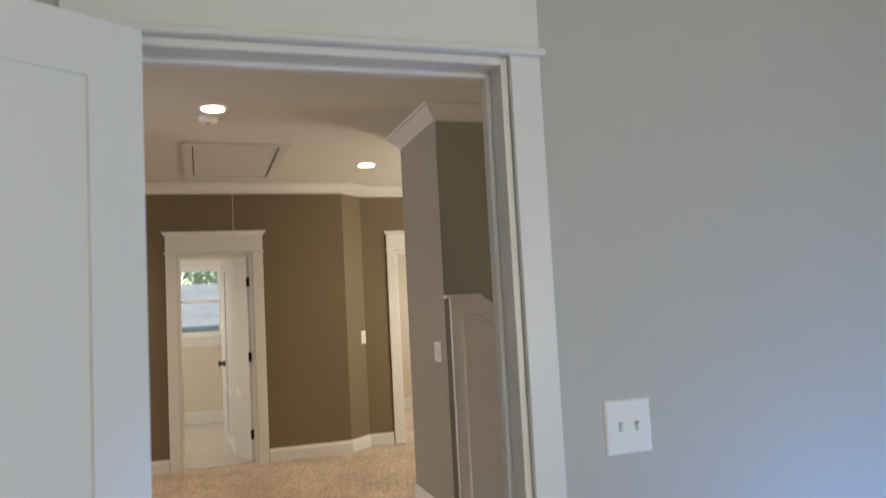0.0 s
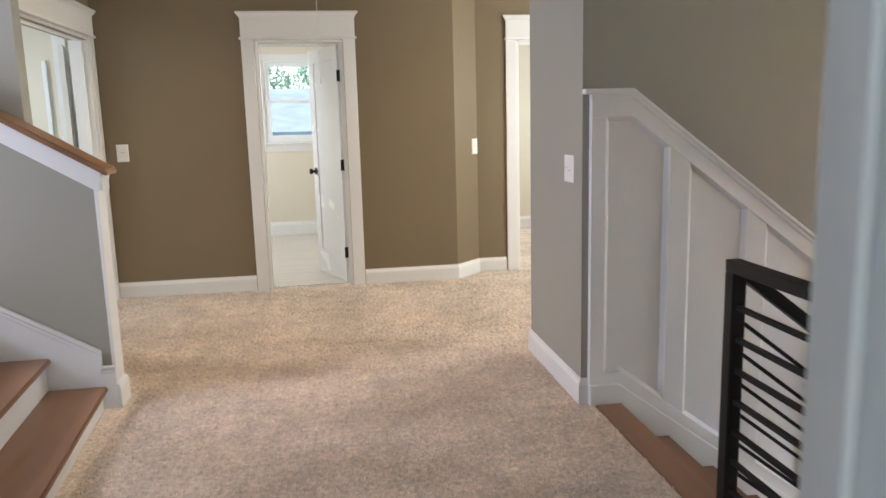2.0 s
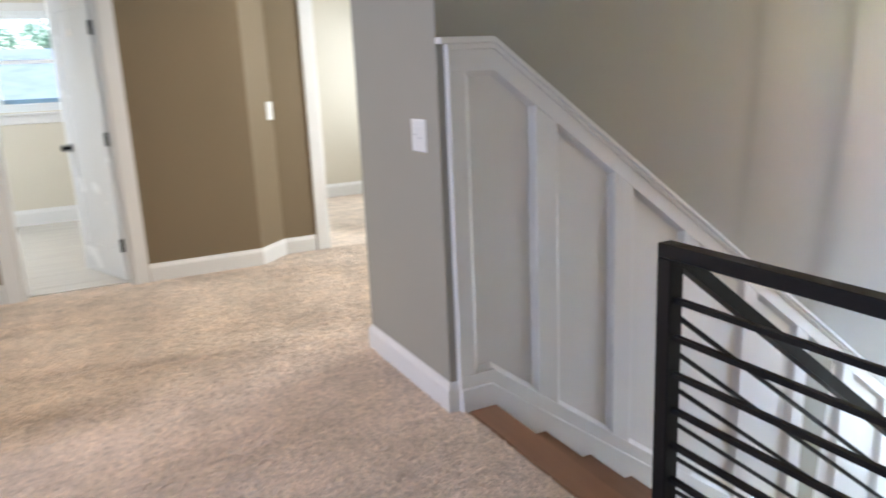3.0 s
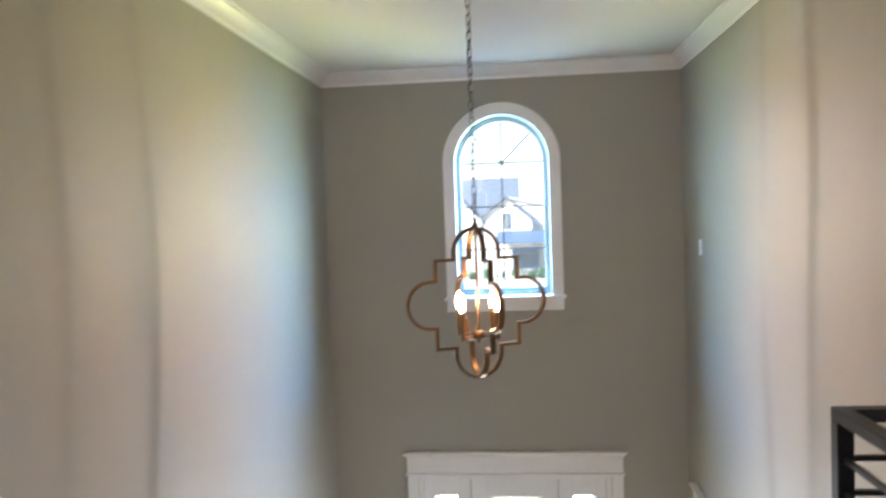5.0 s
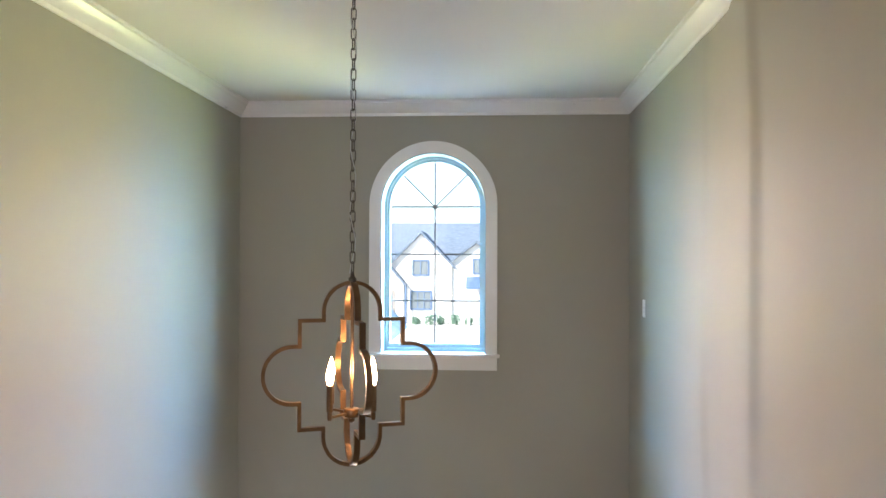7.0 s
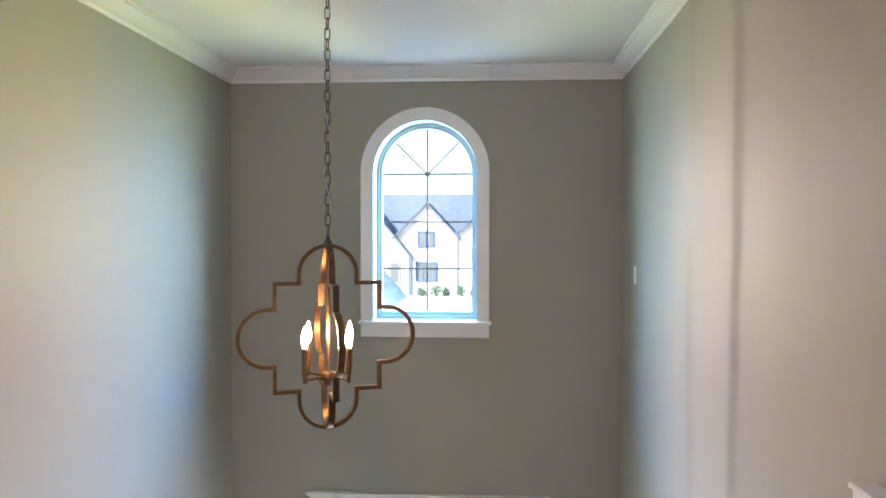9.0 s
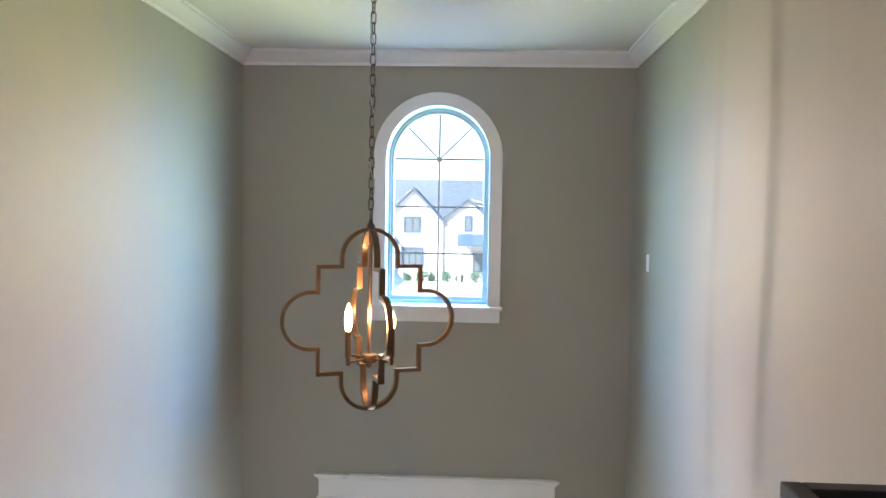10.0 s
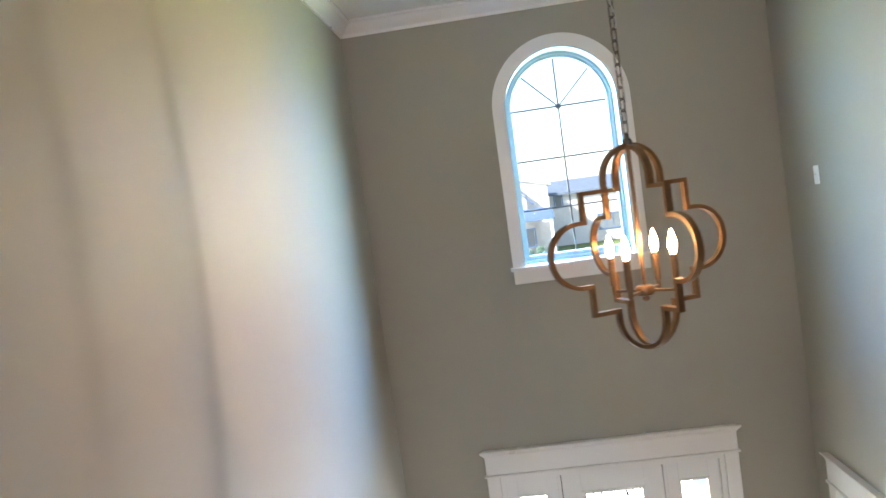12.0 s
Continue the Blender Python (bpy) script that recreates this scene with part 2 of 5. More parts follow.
def prism(bm, poly, axis, a, b):
    """A polygon of (u, v) drawn out along an axis from a to b; u, v are the two other axes in order."""
    def put(p, w):
        return {"x": (w, p[0], p[1]), "y": (p[0], w, p[1]), "z": (p[0], p[1], w)}[axis]
    lo = [bm.verts.new(put(p, a)) for p in poly]
    hi = [bm.verts.new(put(p, b)) for p in poly]
    n = len(poly)
    bm.faces.new(lo)
    bm.faces.new(hi[::-1])
    for i in range(n):
        bm.faces.new([lo[i], hi[i], hi[(i + 1) % n], lo[(i + 1) % n]])


def cyl(bm, p, q, r, n=16, r2=None):
    p, q = Vector(p), Vector(q)
    m = Matrix.Translation((p + q) / 2) @ (q - p).to_track_quat("Z", "Y").to_matrix().to_4x4()
    bmesh.ops.create_cone(bm, cap_ends=True, segments=n, radius1=r, radius2=r if r2 is None else r2, depth=(q - p).length, matrix=m)


def lathe(bm, rows, centre=(0, 0, 0), n=24):
    """Turns rows of (radius, z) about the z axis."""
    rings = []
    for r, z in rows:
        rings.append([bm.verts.new((centre[0] + r * math.cos(2 * math.pi * i / n), centre[1] + r * math.sin(2 * math.pi * i / n), centre[2] + z)) for i in range(n)])
    for a, b in zip(rings, rings[1:]):
        for i in range(n):
            bm.faces.new([a[i], a[(i + 1) % n], b[(i + 1) % n], b[i]])
    bm.faces.new(rings[0][::-1])
    bm.faces.new(rings[-1])


def sweep(bm, profile, path, side=1, closed=False):
    """Runs a profile of (out, z) along a plan path of (x, y) with mitred corners; out is to the right of the way for side 1."""
    pts = [Vector(p) for p in path]
    n = len(pts)
    rings = []
    for i, p in enumerate(pts):
        dirs = []
        if i > 0 or closed:
            dirs.append((p - pts[i - 1]).normalized())
        if i < n - 1 or closed:
            dirs.append((pts[(i + 1) % n] - p).normalized())
        norms = [Vector((d.y, -d.x)) * side for d in dirs]
        m = sum(norms, Vector((0, 0)))
        m = m / m.dot(norms[0]) if m.length > 1e-6 else norms[0]
        rings.append([bm.verts.new((p.x + m.x * o, p.y + m.y * o, z)) for o, z in profile])
    k = len(profile)
    pairs = list(zip(rings, rings[1:])) + ([(rings[-1], rings[0])] if closed else [])
    for a, b in pairs:
        for i in range(k):
            bm.faces.new([a[i], b[i], b[(i + 1) % k], a[(i + 1) % k]])
    if not closed:
        bm.faces.new(rings[0])
        bm.faces.new(rings[-1][::-1])


def mesh_object(name, bm, material, bevel=0.0, smooth=False, segments=1):
    bmesh.ops.recalc_face_normals(bm, faces=bm.faces)
    if bevel:
        bmesh.ops.bevel(bm, geom=bm.edges[:], offset=bevel, segments=segments, affect="EDGES", clamp_overlap=True)
    me = bpy.data.meshes.new(name)
    bm.to_mesh(me)
    bm.free()
    me.materials.append(material)
    if smooth:
        me.shade_smooth()
        me.set_sharp_from_angle(angle=radians(35))
    return new(name, me)


def part(name, bm, material, parent, label="", bevel=0.0, smooth=False, segments=1):
    ob = mesh_object(name, bm, material, bevel, smooth, segments)
    ob.parent = parent
    return tagged(ob, label)


def thing(name, m, label, category, group="", kind=""):
    ob = new(name)
    ob.matrix_world = m
    ob.empty_display_size = 0.1
    return tagged(ob, label, category, group, kind)


def setting(name, bm, material, label, category, bevel=0.0, smooth=False):
    return tagged(mesh_object(name, bm, material, bevel, smooth), label, category, kind="structure")


# ---- the large structure ----
CEILING, LOW = 2.73, -3.1
WL, WR, WX = 4.772, 1.82, 7.03          # foyer: stair wall, opposite wall, window wall
WLE = 4.732                             # the stair wall stands a little askew: its face at the window wall
CX0, CX1 = 1.755, 5.645                 # wall end beside the stair, its far corner (y)
WY, WD = 7.76, -1.14                    # hall: far wall, wall with the side door
ARCH_Y, ARCH_Z = 3.263, 1.957

setting("floor_upper", boxes((-4, 1.81, -3.2, 11.05, -0.3, 0), (1.81, 7.16, CX1, 11.05, -0.3, 0), (1.81, 2.9, -3.2, 1.69, -0.3, 0), (1.81, 3.36, 1.69, 2.27, -0.3, 0), (1.81, 1.95, 2.27, 3.70, -0.3, 0)),
        CARPET, "beige cut-pile carpet with soft footprints across the upstairs hall", "carpet")
setting("ceiling", boxes((-4, 7.3, -3.2, 11.05, CEILING, CEILING + 0.15)), CEIL, "flat off-white painted drywall ceiling", "ceiling")
setting("floor_foyer", boxes((1.9, 7.3, -2, 5.2, LOW - 0.2, LOW)), OAKX, "brown stained oak floor of the entrance foyer", "floor")

# bedroom shell
DX0, DX1, DH = 0.104, 1.003, 2.03
setting("wall_bedroom_north", boxes((-2.3, DX0, 1.92, 2.05, 0, CEILING), (DX1, 2.9, 1.92, 2.05, 0, CEILING), (DX0, DX1, 1.92, 2.05, DH, CEILING)), PAINT_BED,
        "smooth light grey painted wall around the bedroom doorway", "wall")
setting("wall_bedroom_east", boxes((2.77, 2.9, -2.7, 1.92, 0, CEILING)), PAINT_BED, "light grey painted bedroom wall", "wall")
setting("wall_bedroom_west", boxes((-2.43, -2.3, -2.7, 2.05, 0, CEILING)), PAINT_BED, "light grey painted bedroom wall", "wall")
setting("wall_bedroom_south", boxes((-2.43, 2.9, -2.83, -2.7, 0, CEILING)), PAINT_BED, "light grey painted bedroom wall", "wall")

# hall
AX0, AX1, AH = 0.083, 0.775, 2.04
setting("wall_hall_north", boxes((WD, AX0, WY, WY + 0.13, 0, CEILING), (AX1, 1.69, WY, WY + 0.13, 0, CEILING), (AX0, AX1, WY, WY + 0.13, AH, CEILING)), PAINT_HALL,
        "olive-brown painted hall wall with a doorway", "wall")
b = bmesh.new()
prism(b, [(1.69, WY), (1.925, 7.985), (1.83, 8.08), (1.69, WY + 0.13)], "z", 0, CEILING)
setting("wall_hall_angled", b, PAINT_HALL, "short angled brown wall between two hall walls", "wall")
BX0, BX1 = 2.29, 3.05
setting("wall_hall_passage", boxes((1.925, BX0, 7.985, 8.115, 0, CEILING), (BX1, 4.4, 7.985, 8.115, 0, CEILING), (BX0, BX1, 7.985, 8.115, AH, CEILING)), PAINT_HALL,
        "taupe painted passage wall with a doorway", "wall")
setting("wall_passage_end", boxes((4.0, 4.13, CX1, 7.985, 0, CEILING)), PAINT_HALL, "taupe painted end wall of the passage", "wall")
DY0, DY1 = 6.32, 7.645
setting("wall_hall_west", boxes((WD - 0.13, WD, 5.50, DY0, 0, CEILING), (WD - 0.13, WD, DY1, WY + 0.13, 0, CEILING), (WD - 0.13, WD, DY0, DY1, AH, CEILING)), PAINT_HALL,
        "taupe painted hall wall with a side doorway", "wall")
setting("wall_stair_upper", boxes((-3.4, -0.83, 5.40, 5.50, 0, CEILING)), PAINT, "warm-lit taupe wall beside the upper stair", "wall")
setting("wall_stair_south", boxes((-3.4, -0.43, 3.15, 3.28, 0, CEILING), (-0.56, -0.43, 2.05, 3.15, 0, CEILING)), PAINT, "taupe wall closing the upper stair", "wall")
setting("wall_stair_west", boxes((-3.53, -3.4, 3.15, 5.50, 0, CEILING)), PAINT, "taupe wall at the head of the upper stair", "wall")

# stair wall: one thick block from the hall to the window wall


def uneven_wall(x0, x1, y0, y1, back, z0, z1, humps, sign):
    """A painted drywall face from (x0, y0) to (x1, y1) with shallow upright swells; humps are rows of (x, drift, height, half width)."""
    bm = bmesh.new()
    nx, nz = int((x1 - x0) / 0.02), int((z1 - z0) / 0.12)
    grid = []
    for i in range(nx + 1):
        x = x0 + (x1 - x0) * i / nx
        col = []
        for j in range(nz + 1):
            z = z0 + (z1 - z0) * j / nz
            d = 0.0
            if 0 < i < nx:
                for hx, drift, high, wide in humps:
                    c = hx + drift * math.sin((z - 0.4) * 1.35) + 0.02 * math.sin(z * 3.1 + hx)
                    d += high * (0.8 + 0.2 * math.sin(z * 1.7 + hx * 5)) * math.exp(-((x - c) / (wide if x < c else 0.30)) ** 2)
            col.append(bm.verts.new((x, y0 + (y1 - y0) * i / nx + sign * d, z)))
        grid.append(col)
    for a, c in zip(grid, grid[1:]):
        for j in range(nz):
            bm.faces.new((a[j], c[j], c[j + 1], a[j + 1]))
    rear = [bm.verts.new(p) for p in ((x0, back, z0), (x1, back, z0), (x1, back, z1), (x0, back, z1))]
    bm.faces.new(rear)
    bm.faces.new([c[0] for c in grid] + [rear[1], rear[0]])
    bm.faces.new([c[-1] for c in grid] + [rear[2], rear[3]])
    bm.faces.new(grid[0] + [rear[3], rear[0]])
    bm.faces.new(grid[-1] + [rear[2], rear[1]])
    return bm


setting("wall_foyer_stair", uneven_wall(CX0, WX, WL, WLE, CX1, LOW, CEILING, ((3.99, 0.10, 0.015, 0.055), (3.41, 0.03, 0.011, 0.06), (2.80, 0.04, 0.004, 0.10)), -1), PAINT, "taupe painted two-storey stair wall with soft daylight streaks", "wall", smooth=True)
OX0, OX1, OH = 5.15, 6.70, -0.84
setting("wall_foyer_opposite", uneven_wall(2.9, WX, WR, WR, WR - 0.13, OH, CEILING, ((4.54, -0.06, 0.020, 0.055), (5.14, 0.05, 0.013, 0.07), (3.9, 0.04, 0.004, 0.08)), 1), PAINT,
        "taupe painted two-storey foyer wall in raking daylight", "wall", smooth=True)
setting("wall_foyer_opposite_low", boxes((2.9, OX0, WR - 0.13, WR, LOW, OH), (OX1, WX, WR - 0.13, WR, LOW, OH)), PAINT,
        "taupe painted lower foyer wall beside the cased opening", "wall")
setting("wall_under_landing", boxes((1.9, 2.0, 1.69, 3.70, LOW, -0.3)), PAINT, "taupe wall beneath the landing", "wall")

# window wall with the arched opening and the entrance opening
FY0, FY1, FH = 2.445, 4.028, -0.64
WTH = 0.26
R_OPEN, SILL_Z = 0.40, 0.842


def window_wall():
    bm = bmesh.new()
    x0, x1 = WX, WX + WTH
    bx(bm, x0, x1, 1.60, FY0, LOW, FH)
    bx(bm, x0, x1, FY1, 5.0, LOW, FH)
    bx(bm, x0, x1, 1.60, 5.0, FH, SILL_Z)
    bx(bm, x0, x1, 1.60, ARCH_Y - R_OPEN, SILL_Z, CEILING)
    bx(bm, x0, x1, ARCH_Y + R_OPEN, 5.0, SILL_Z, CEILING)
    n = 32
    for i in range(n):
        a, c = math.pi * i / n, math.pi * (i + 1) / n
        ya, za = ARCH_Y + R_OPEN * math.cos(a), ARCH_Z + R_OPEN * math.sin(a)
        yc, zc = ARCH_Y + R_OPEN * math.cos(c), ARCH_Z + R_OPEN * math.sin(c)
        prism(bm, [(ya, za), (ya, CEILING), (yc, CEILING), (yc, zc)], "x", x0, x1)
    return bm


setting("wall_foyer_window", window_wall(), PAINT, "taupe painted two-storey wall above the entrance door", "wall")

# rooms seen through doorways
setting("wall_room_a", boxes((-1.2, -0.11, 10.92, 11.05, 0, 2.5), (0.60, 1.6, 10.92, 11.05, 0, 2.5), (-0.11, 0.60, 10.92, 11.05, 0, 1.16), (-0.11, 0.60, 10.92, 11.05, 2.14, 2.5),
                             (-1.2, -1.07, 7.89, 10.92, 0, 2.5), (1.47, 1.6, 7.89, 10.92, 0, 2.5)), PAINT_B, "pale cream walls of the bright room beyond the hall", "wall")
setting("ceiling_room_a", boxes((-1.2, 1.6, 7.89, 11.05, 2.30, 2.45)), CEIL, "low white ceiling of the bright room", "ceiling")
setting("wall_room_b", boxes((1.7, 4.4, 10.5, 10.63, 0, CEILING), (4.0, 4.13, 8.115, 10.5, 0, CEILING), (1.61, 1.74, 8.115, 10.5, 0, CEILING)), PAINT_B, "pale walls of a sunlit bedroom", "wall")
setting("wall_room_d", boxes((-3.3, -3.17, 5.50, 8.6, 0, CEILING), (-3.3, WD - 0.13, 8.47, 8.6, 0, CEILING), (-3.3, WD - 0.13, 5.50, 5.62, 0, CEILING)), PAINT_B, "pale walls of a side room", "wall")
setting("wall_dining", boxes((3.9, 7.3, -2.2, -2.07, LOW, -0.4), (3.8, 3.93, -2.1, 1.69, LOW, -0.4), (7.03, 7.16, -2.1, 1.69, LOW, -0.4)), PAINT_B, "pale walls of the room beside the foyer", "wall")
setting("ceiling_dining", boxes((3.8, 7.3, -2.2, 1.69, -0.4, -0.3)), CEIL, "white ceiling of the room beside the foyer", "ceiling")

floor_a = setting("floor_room_a", boxes((-1.07, 1.47, 7.835, 10.92, 0.0, 0.002)), CONCRETE, "pale washed plank floor of the bright room", "floor")
for row in range(17):
    y0 = 7.838 + row * 0.181
    x0 = -1.066 - (row * 0.37) % 1.2
    while x0 < 1.47:
        a, c = max(x0, -1.066), min(x0 + 1.2, 1.466)
        if c - a > 0.02:
            part("plank", boxes((a + 0.0015, c - 0.0015, y0, min(y0 + 0.178, 10.918), 0.002, 0.008)), VINYL, floor_a)
        x0 += 1.2

# outer walls that close the house
setting("wall_outer", boxes((-4.13, -4.0, -3.33, 11.05, -3.44, 2.88), (-4.0, 7.3, -3.33, -3.2, -3.44, 2.88), (7.165, 7.29, -3.2, 1.60, -3.44, 2.729), (7.165, 7.29, 5.0, 11.05, -3.44, 2.729),
                            (-4.0, -1.2, 10.92, 11.05, -3.44, 2.729), (1.6, 7.165, 10.925, 11.05, -3.44, 2.729), (-1.2, 1.6, 10.92, 11.05, -3.44, -0.3), (-1.2, 1.6, 10.92, 11.05, 2.5, 2.729)),
        BRICKW, "whitewashed brick outer walls of the house", "wall")

# crown moulding, baseboards
CROWN = [(0, 2.625), (0.012, 2.625), (0.014, 2.645), (0.030, 2.655), (0.055, 2.675), (0.072, 2.700), (0.078, 2.708), (0.092, 2.712), (0.092, 2.729), (0, 2.729)]


def crown(path, side=1):
    bm = bmesh.new()
    sweep(bm, CROWN, path, side)
    return setting("crown_moulding", bm, TRIM, "white painted crown moulding along the ceiling", "moulding", smooth=True)


crown([(3.99, CX1), (CX0, CX1), (CX0, WL), (WX, WLE), (WX, WR), (2.91, WR)], 1)
crown([(WD, 5.51), (WD, WY), (1.69, WY), (1.925, 7.985), (3.99, 7.985)], 1)
BASE = [(0, 0.004), (0.016, 0.004), (0.016, 0.100), (0.012, 0.112), (0.006, 0.122), (0.004, 0.132), (0, 0.132)]


def baseboard(path, side=1, z=0.0, scale=1.0):
    bm = bmesh.new()
    sweep(bm, [(o, z + h * scale) for o, h in BASE], path, side)
    return setting("baseboard", bm, TRIM, "white painted baseboard with a moulded top", "baseboard")


baseboard([(3.99, CX1), (CX0, CX1), (CX0, WL), (CX0 + 0.031, WL)], 1)
baseboard([(WD, WY), (AX0 - 0.11, WY)], 1)
baseboard([(AX1 + 0.11, WY), (1.69, WY), (1.925, 7.985), (BX0 - 0.11, 7.985)], 1)
baseboard([(DX1 + 0.115, 1.92), (2.77, 1.92)], 1)
baseboard([(-1.07, 10.92), (1.47, 10.92)], 1, scale=1.3)
baseboard([(1.74, 10.5), (4.0, 10.5)], 1, scale=1.2)
baseboard([(WX, 1.83), (WX, FY0 - 0.12)], -1, LOW)

# ---- doorways ----


def trim_set(parent, w, h, side=-1, cw=0.095, hh=0.165, y=0.0):
    """Craftsman casing round an opening 0..w, 0..h; side -1 stands proud towards -y, 1 towards +y from the plane y."""
    def slab(x0, x1, d, z0, z1):
        return boxes((x0, x1, min(y, y + side * d), max(y, y + side * d), z0, z1))
    part("side_casing", slab(-cw, -0.006, 0.020, 0, h + 0.004), TRIM, parent, bevel=0.002)
    part("side_casing", slab(w + 0.006, w + cw, 0.020, 0, h + 0.004), TRIM, parent, bevel=0.002)
    part("fillet", slab(-cw - 0.014, w + cw + 0.014, 0.034, h + 0.004, h + 0.022), TRIM, parent, bevel=0.004)
    part("head_casing", slab(-cw, w + cw, 0.022, h + 0.022, h + hh), TRIM, parent, bevel=0.002)
    bm = bmesh.new()
    z = h + hh
    prof = [(0, z), (0.024, z), (0.028, z + 0.012), (0.044, z + 0.028), (0.048, z + 0.034), (0.048, z + 0.046), (0, z + 0.046)]
    pts = []
    for o, zz in prof:
        k = max(0.0, o - 0.018)
        pts.append((o, zz, k))
    left = [bm.verts.new((-cw - k, y + side * o, zz)) for o, zz, k in pts]
    right = [bm.verts.new((w + cw + k, y + side * o, zz)) for o, zz, k in pts]
    n = len(pts)
    for i in range(n):
        bm.faces.new([left[i], right[i], right[(i + 1) % n], left[(i + 1) % n]])
    bm.faces.new(left)
    bm.faces.new(right[::-1])
    part("cap", bm, TRIM, parent)


def jamb_set(parent, w, h, depth, t=0.018, stop_at=0.5):
    part("jamb", boxes((-0.004, t - 0.004, -0.004, depth + 0.004, 0, h)), TRIM, parent, bevel=0.0015)
    part("jamb", boxes((w + 0.004 - t, w + 0.004, -0.004, depth + 0.004, 0, h)), TRIM, parent, bevel=0.0015)
    part("head_jamb", boxes((t - 0.004, w + 0.004 - t, -0.004, depth + 0.004, h - t, h + 0.003)), TRIM, parent, bevel=0.0015)
    if stop_at:
        s0, s1 = depth * stop_at - 0.018, depth * stop_at + 0.018
        part("stop", boxes((t - 0.004, t + 0.009, s0, s1, 0, h - t)), TRIM, parent, bevel=0.003)
        part("stop", boxes((w + 0.004 - t - 0.013, w + 0.004 - t, s0, s1, 0, h - t)), TRIM, parent, bevel=0.003)
        part("stop", boxes((t + 0.009, w + 0.004 - t - 0.013, s0, s1, h - t - 0.013, h - t)), TRIM, parent, bevel=0.003)


def slab_door(parent, w, h, panels, hinge_x, angle, y, hinges=(0.28, 1.02, 1.76), knob_z=0.93, to=1):
    """A shaker slab hung at (hinge_x, y) in the doorway's frame, turned by angle; it runs along its own +x * to."""
    door = new("door_slab")
    door.parent = parent
    door.matrix_local = pose(hinge_x, y, 0.012, 0, 0, angle)
    tagged(door, "white shaker door standing open")
    t = 0.035
    bm = boxes((0, 0.11, 0, t, 0, h), (w - 0.11, w, 0, t, 0, h), (0.11, w - 0.11, 0, t, h - 0.115, h), (0.11, w - 0.11, 0, t, 0, 0.22))
    zs = [0.22] + list(panels) + [h - 0.115]
    for z in panels:
        bx(bm, 0.11, w - 0.11, 0, t, z - 0.06, z + 0.06)
    part("stile_and_rail", bm, DOORW, door)
    for a, c in zip(zs, zs[1:]):
        part("panel", boxes((0.109, w - 0.109, 0.009, t - 0.009, a - 0.06, c + 0.06)), DOORW, door)
    return door


def knob(door, x, z, t=0.035, side=(-1, 1)):
    for s in side:
        y0 = 0 if s < 0 else t
        bm = bmesh.new()
        cyl(bm, (x, y0, z), (x, y0 + s * 0.008, z), 0.032, 24)
        cyl(bm, (x, y0 + s * 0.008, z), (x, y0 + s * 0.035, z), 0.011, 16)
        rows = [(0.011, 0.0), (0.022, 0.006), (0.027, 0.016), (0.024, 0.026), (0.012, 0.031)]
        b2 = bmesh.new()
        lathe(b2, rows, (0, 0, 0), 20)
        bmesh.ops.transform(b2, matrix=Matrix.Translation((x, y0 + s * 0.033, z)) @ Matrix.Rotation(-s * math.pi / 2, 4, "X"), verts=b2.verts)
        me = bpy.data.meshes.new("tmp")
        b2.to_mesh(me)
        b2.free()
        bm.from_mesh(me)
        bpy.data.meshes.remove(me)
        k = mesh_object("knob", bm, BLACK, smooth=True)
        k.parent = door
        tagged(k, "black round door knob")


def hinge(parent, x, y, z):
    bm = bmesh.new()
    cyl(bm, (x, y, z - 0.05), (x, y, z + 0.05), 0.011, 12)
    cyl(bm, (x, y, z - 0.058), (x, y, z + 0.058), 0.006, 10)
    bx(bm, x - 0.036, x + 0.006, y - 0.006, y + 0.001, z - 0.046, z + 0.046)
    return part("hinge", bm, BLACK, parent, "black butt hinge", smooth=True)


# bedroom doorway: casing on both faces, door swung into the bedroom
door_1 = thing("door_1", pose(DX0, 1.92, 0), "white cased bedroom doorway with an open shaker door", "door", kind="structure")
W1 = DX1 - DX0
jamb_set(door_1, W1, DH, 0.13, stop_at=0.62)
trim_set(door_1, W1, DH, -1, cw=0.086)
trim_set(door_1, W1, DH, 1, cw=0.086, y=0.13)
slab = slab_door(door_1, 0.76, 2.0, (), 0.012, 0, -0.028)
slab.matrix_local = pose(0.054, -0.058, 0.012, 0, 0, 214)
knob(slab, 0.70, 0.90)
bm = boxes((W1 - 0.017, W1 - 0.0135, 0.028, 0.056, 0.81, 0.895), (W1 - 0.020, W1 - 0.0135, 0.020, 0.034, 0.825, 0.88))
part("strike_plate", bm, BLACK, door_1, "black strike plate", bevel=0.001)

# far doorway, door ajar into the bright room
door_2 = thing("door_2", pose(AX0, WY, 0), "white cased doorway with a door ajar to a bright room", "door", kind="structure")
W2 = AX1 - AX0
jamb_set(door_2, W2, AH, 0.13, stop_at=0.35)
trim_set(door_2, W2, AH, -1, cw=0.105, hh=0.172)
slab2 = slab_door(door_2, 0.66, 2.0, (), W2 - 0.016, 0, 0.125)
slab2.matrix_local = pose(W2 - 0.016, 0.128, 0.012, 0, 0, 111.5)
knob(slab2, 0.60, 0.93)
for z in (0.27, 1.02, 1.76):
    hinge(door_2, W2 - 0.020, 0.100, z)

# passage doorway
door_3 = thing("door_3", pose(BX0, 7.985, 0), "white cased doorway to a sunlit room", "door", kind="structure")
jamb_set(door_3, BX1 - BX0, AH, 0.13, stop_at=0.4)
trim_set(door_3, BX1 - BX0, AH, -1, cw=0.10)
part("strike_plate", boxes((0.0138, 0.0165, 0.02, 0.048, 0.90, 0.96)), BLACK, door_3, "small dark strike plate")

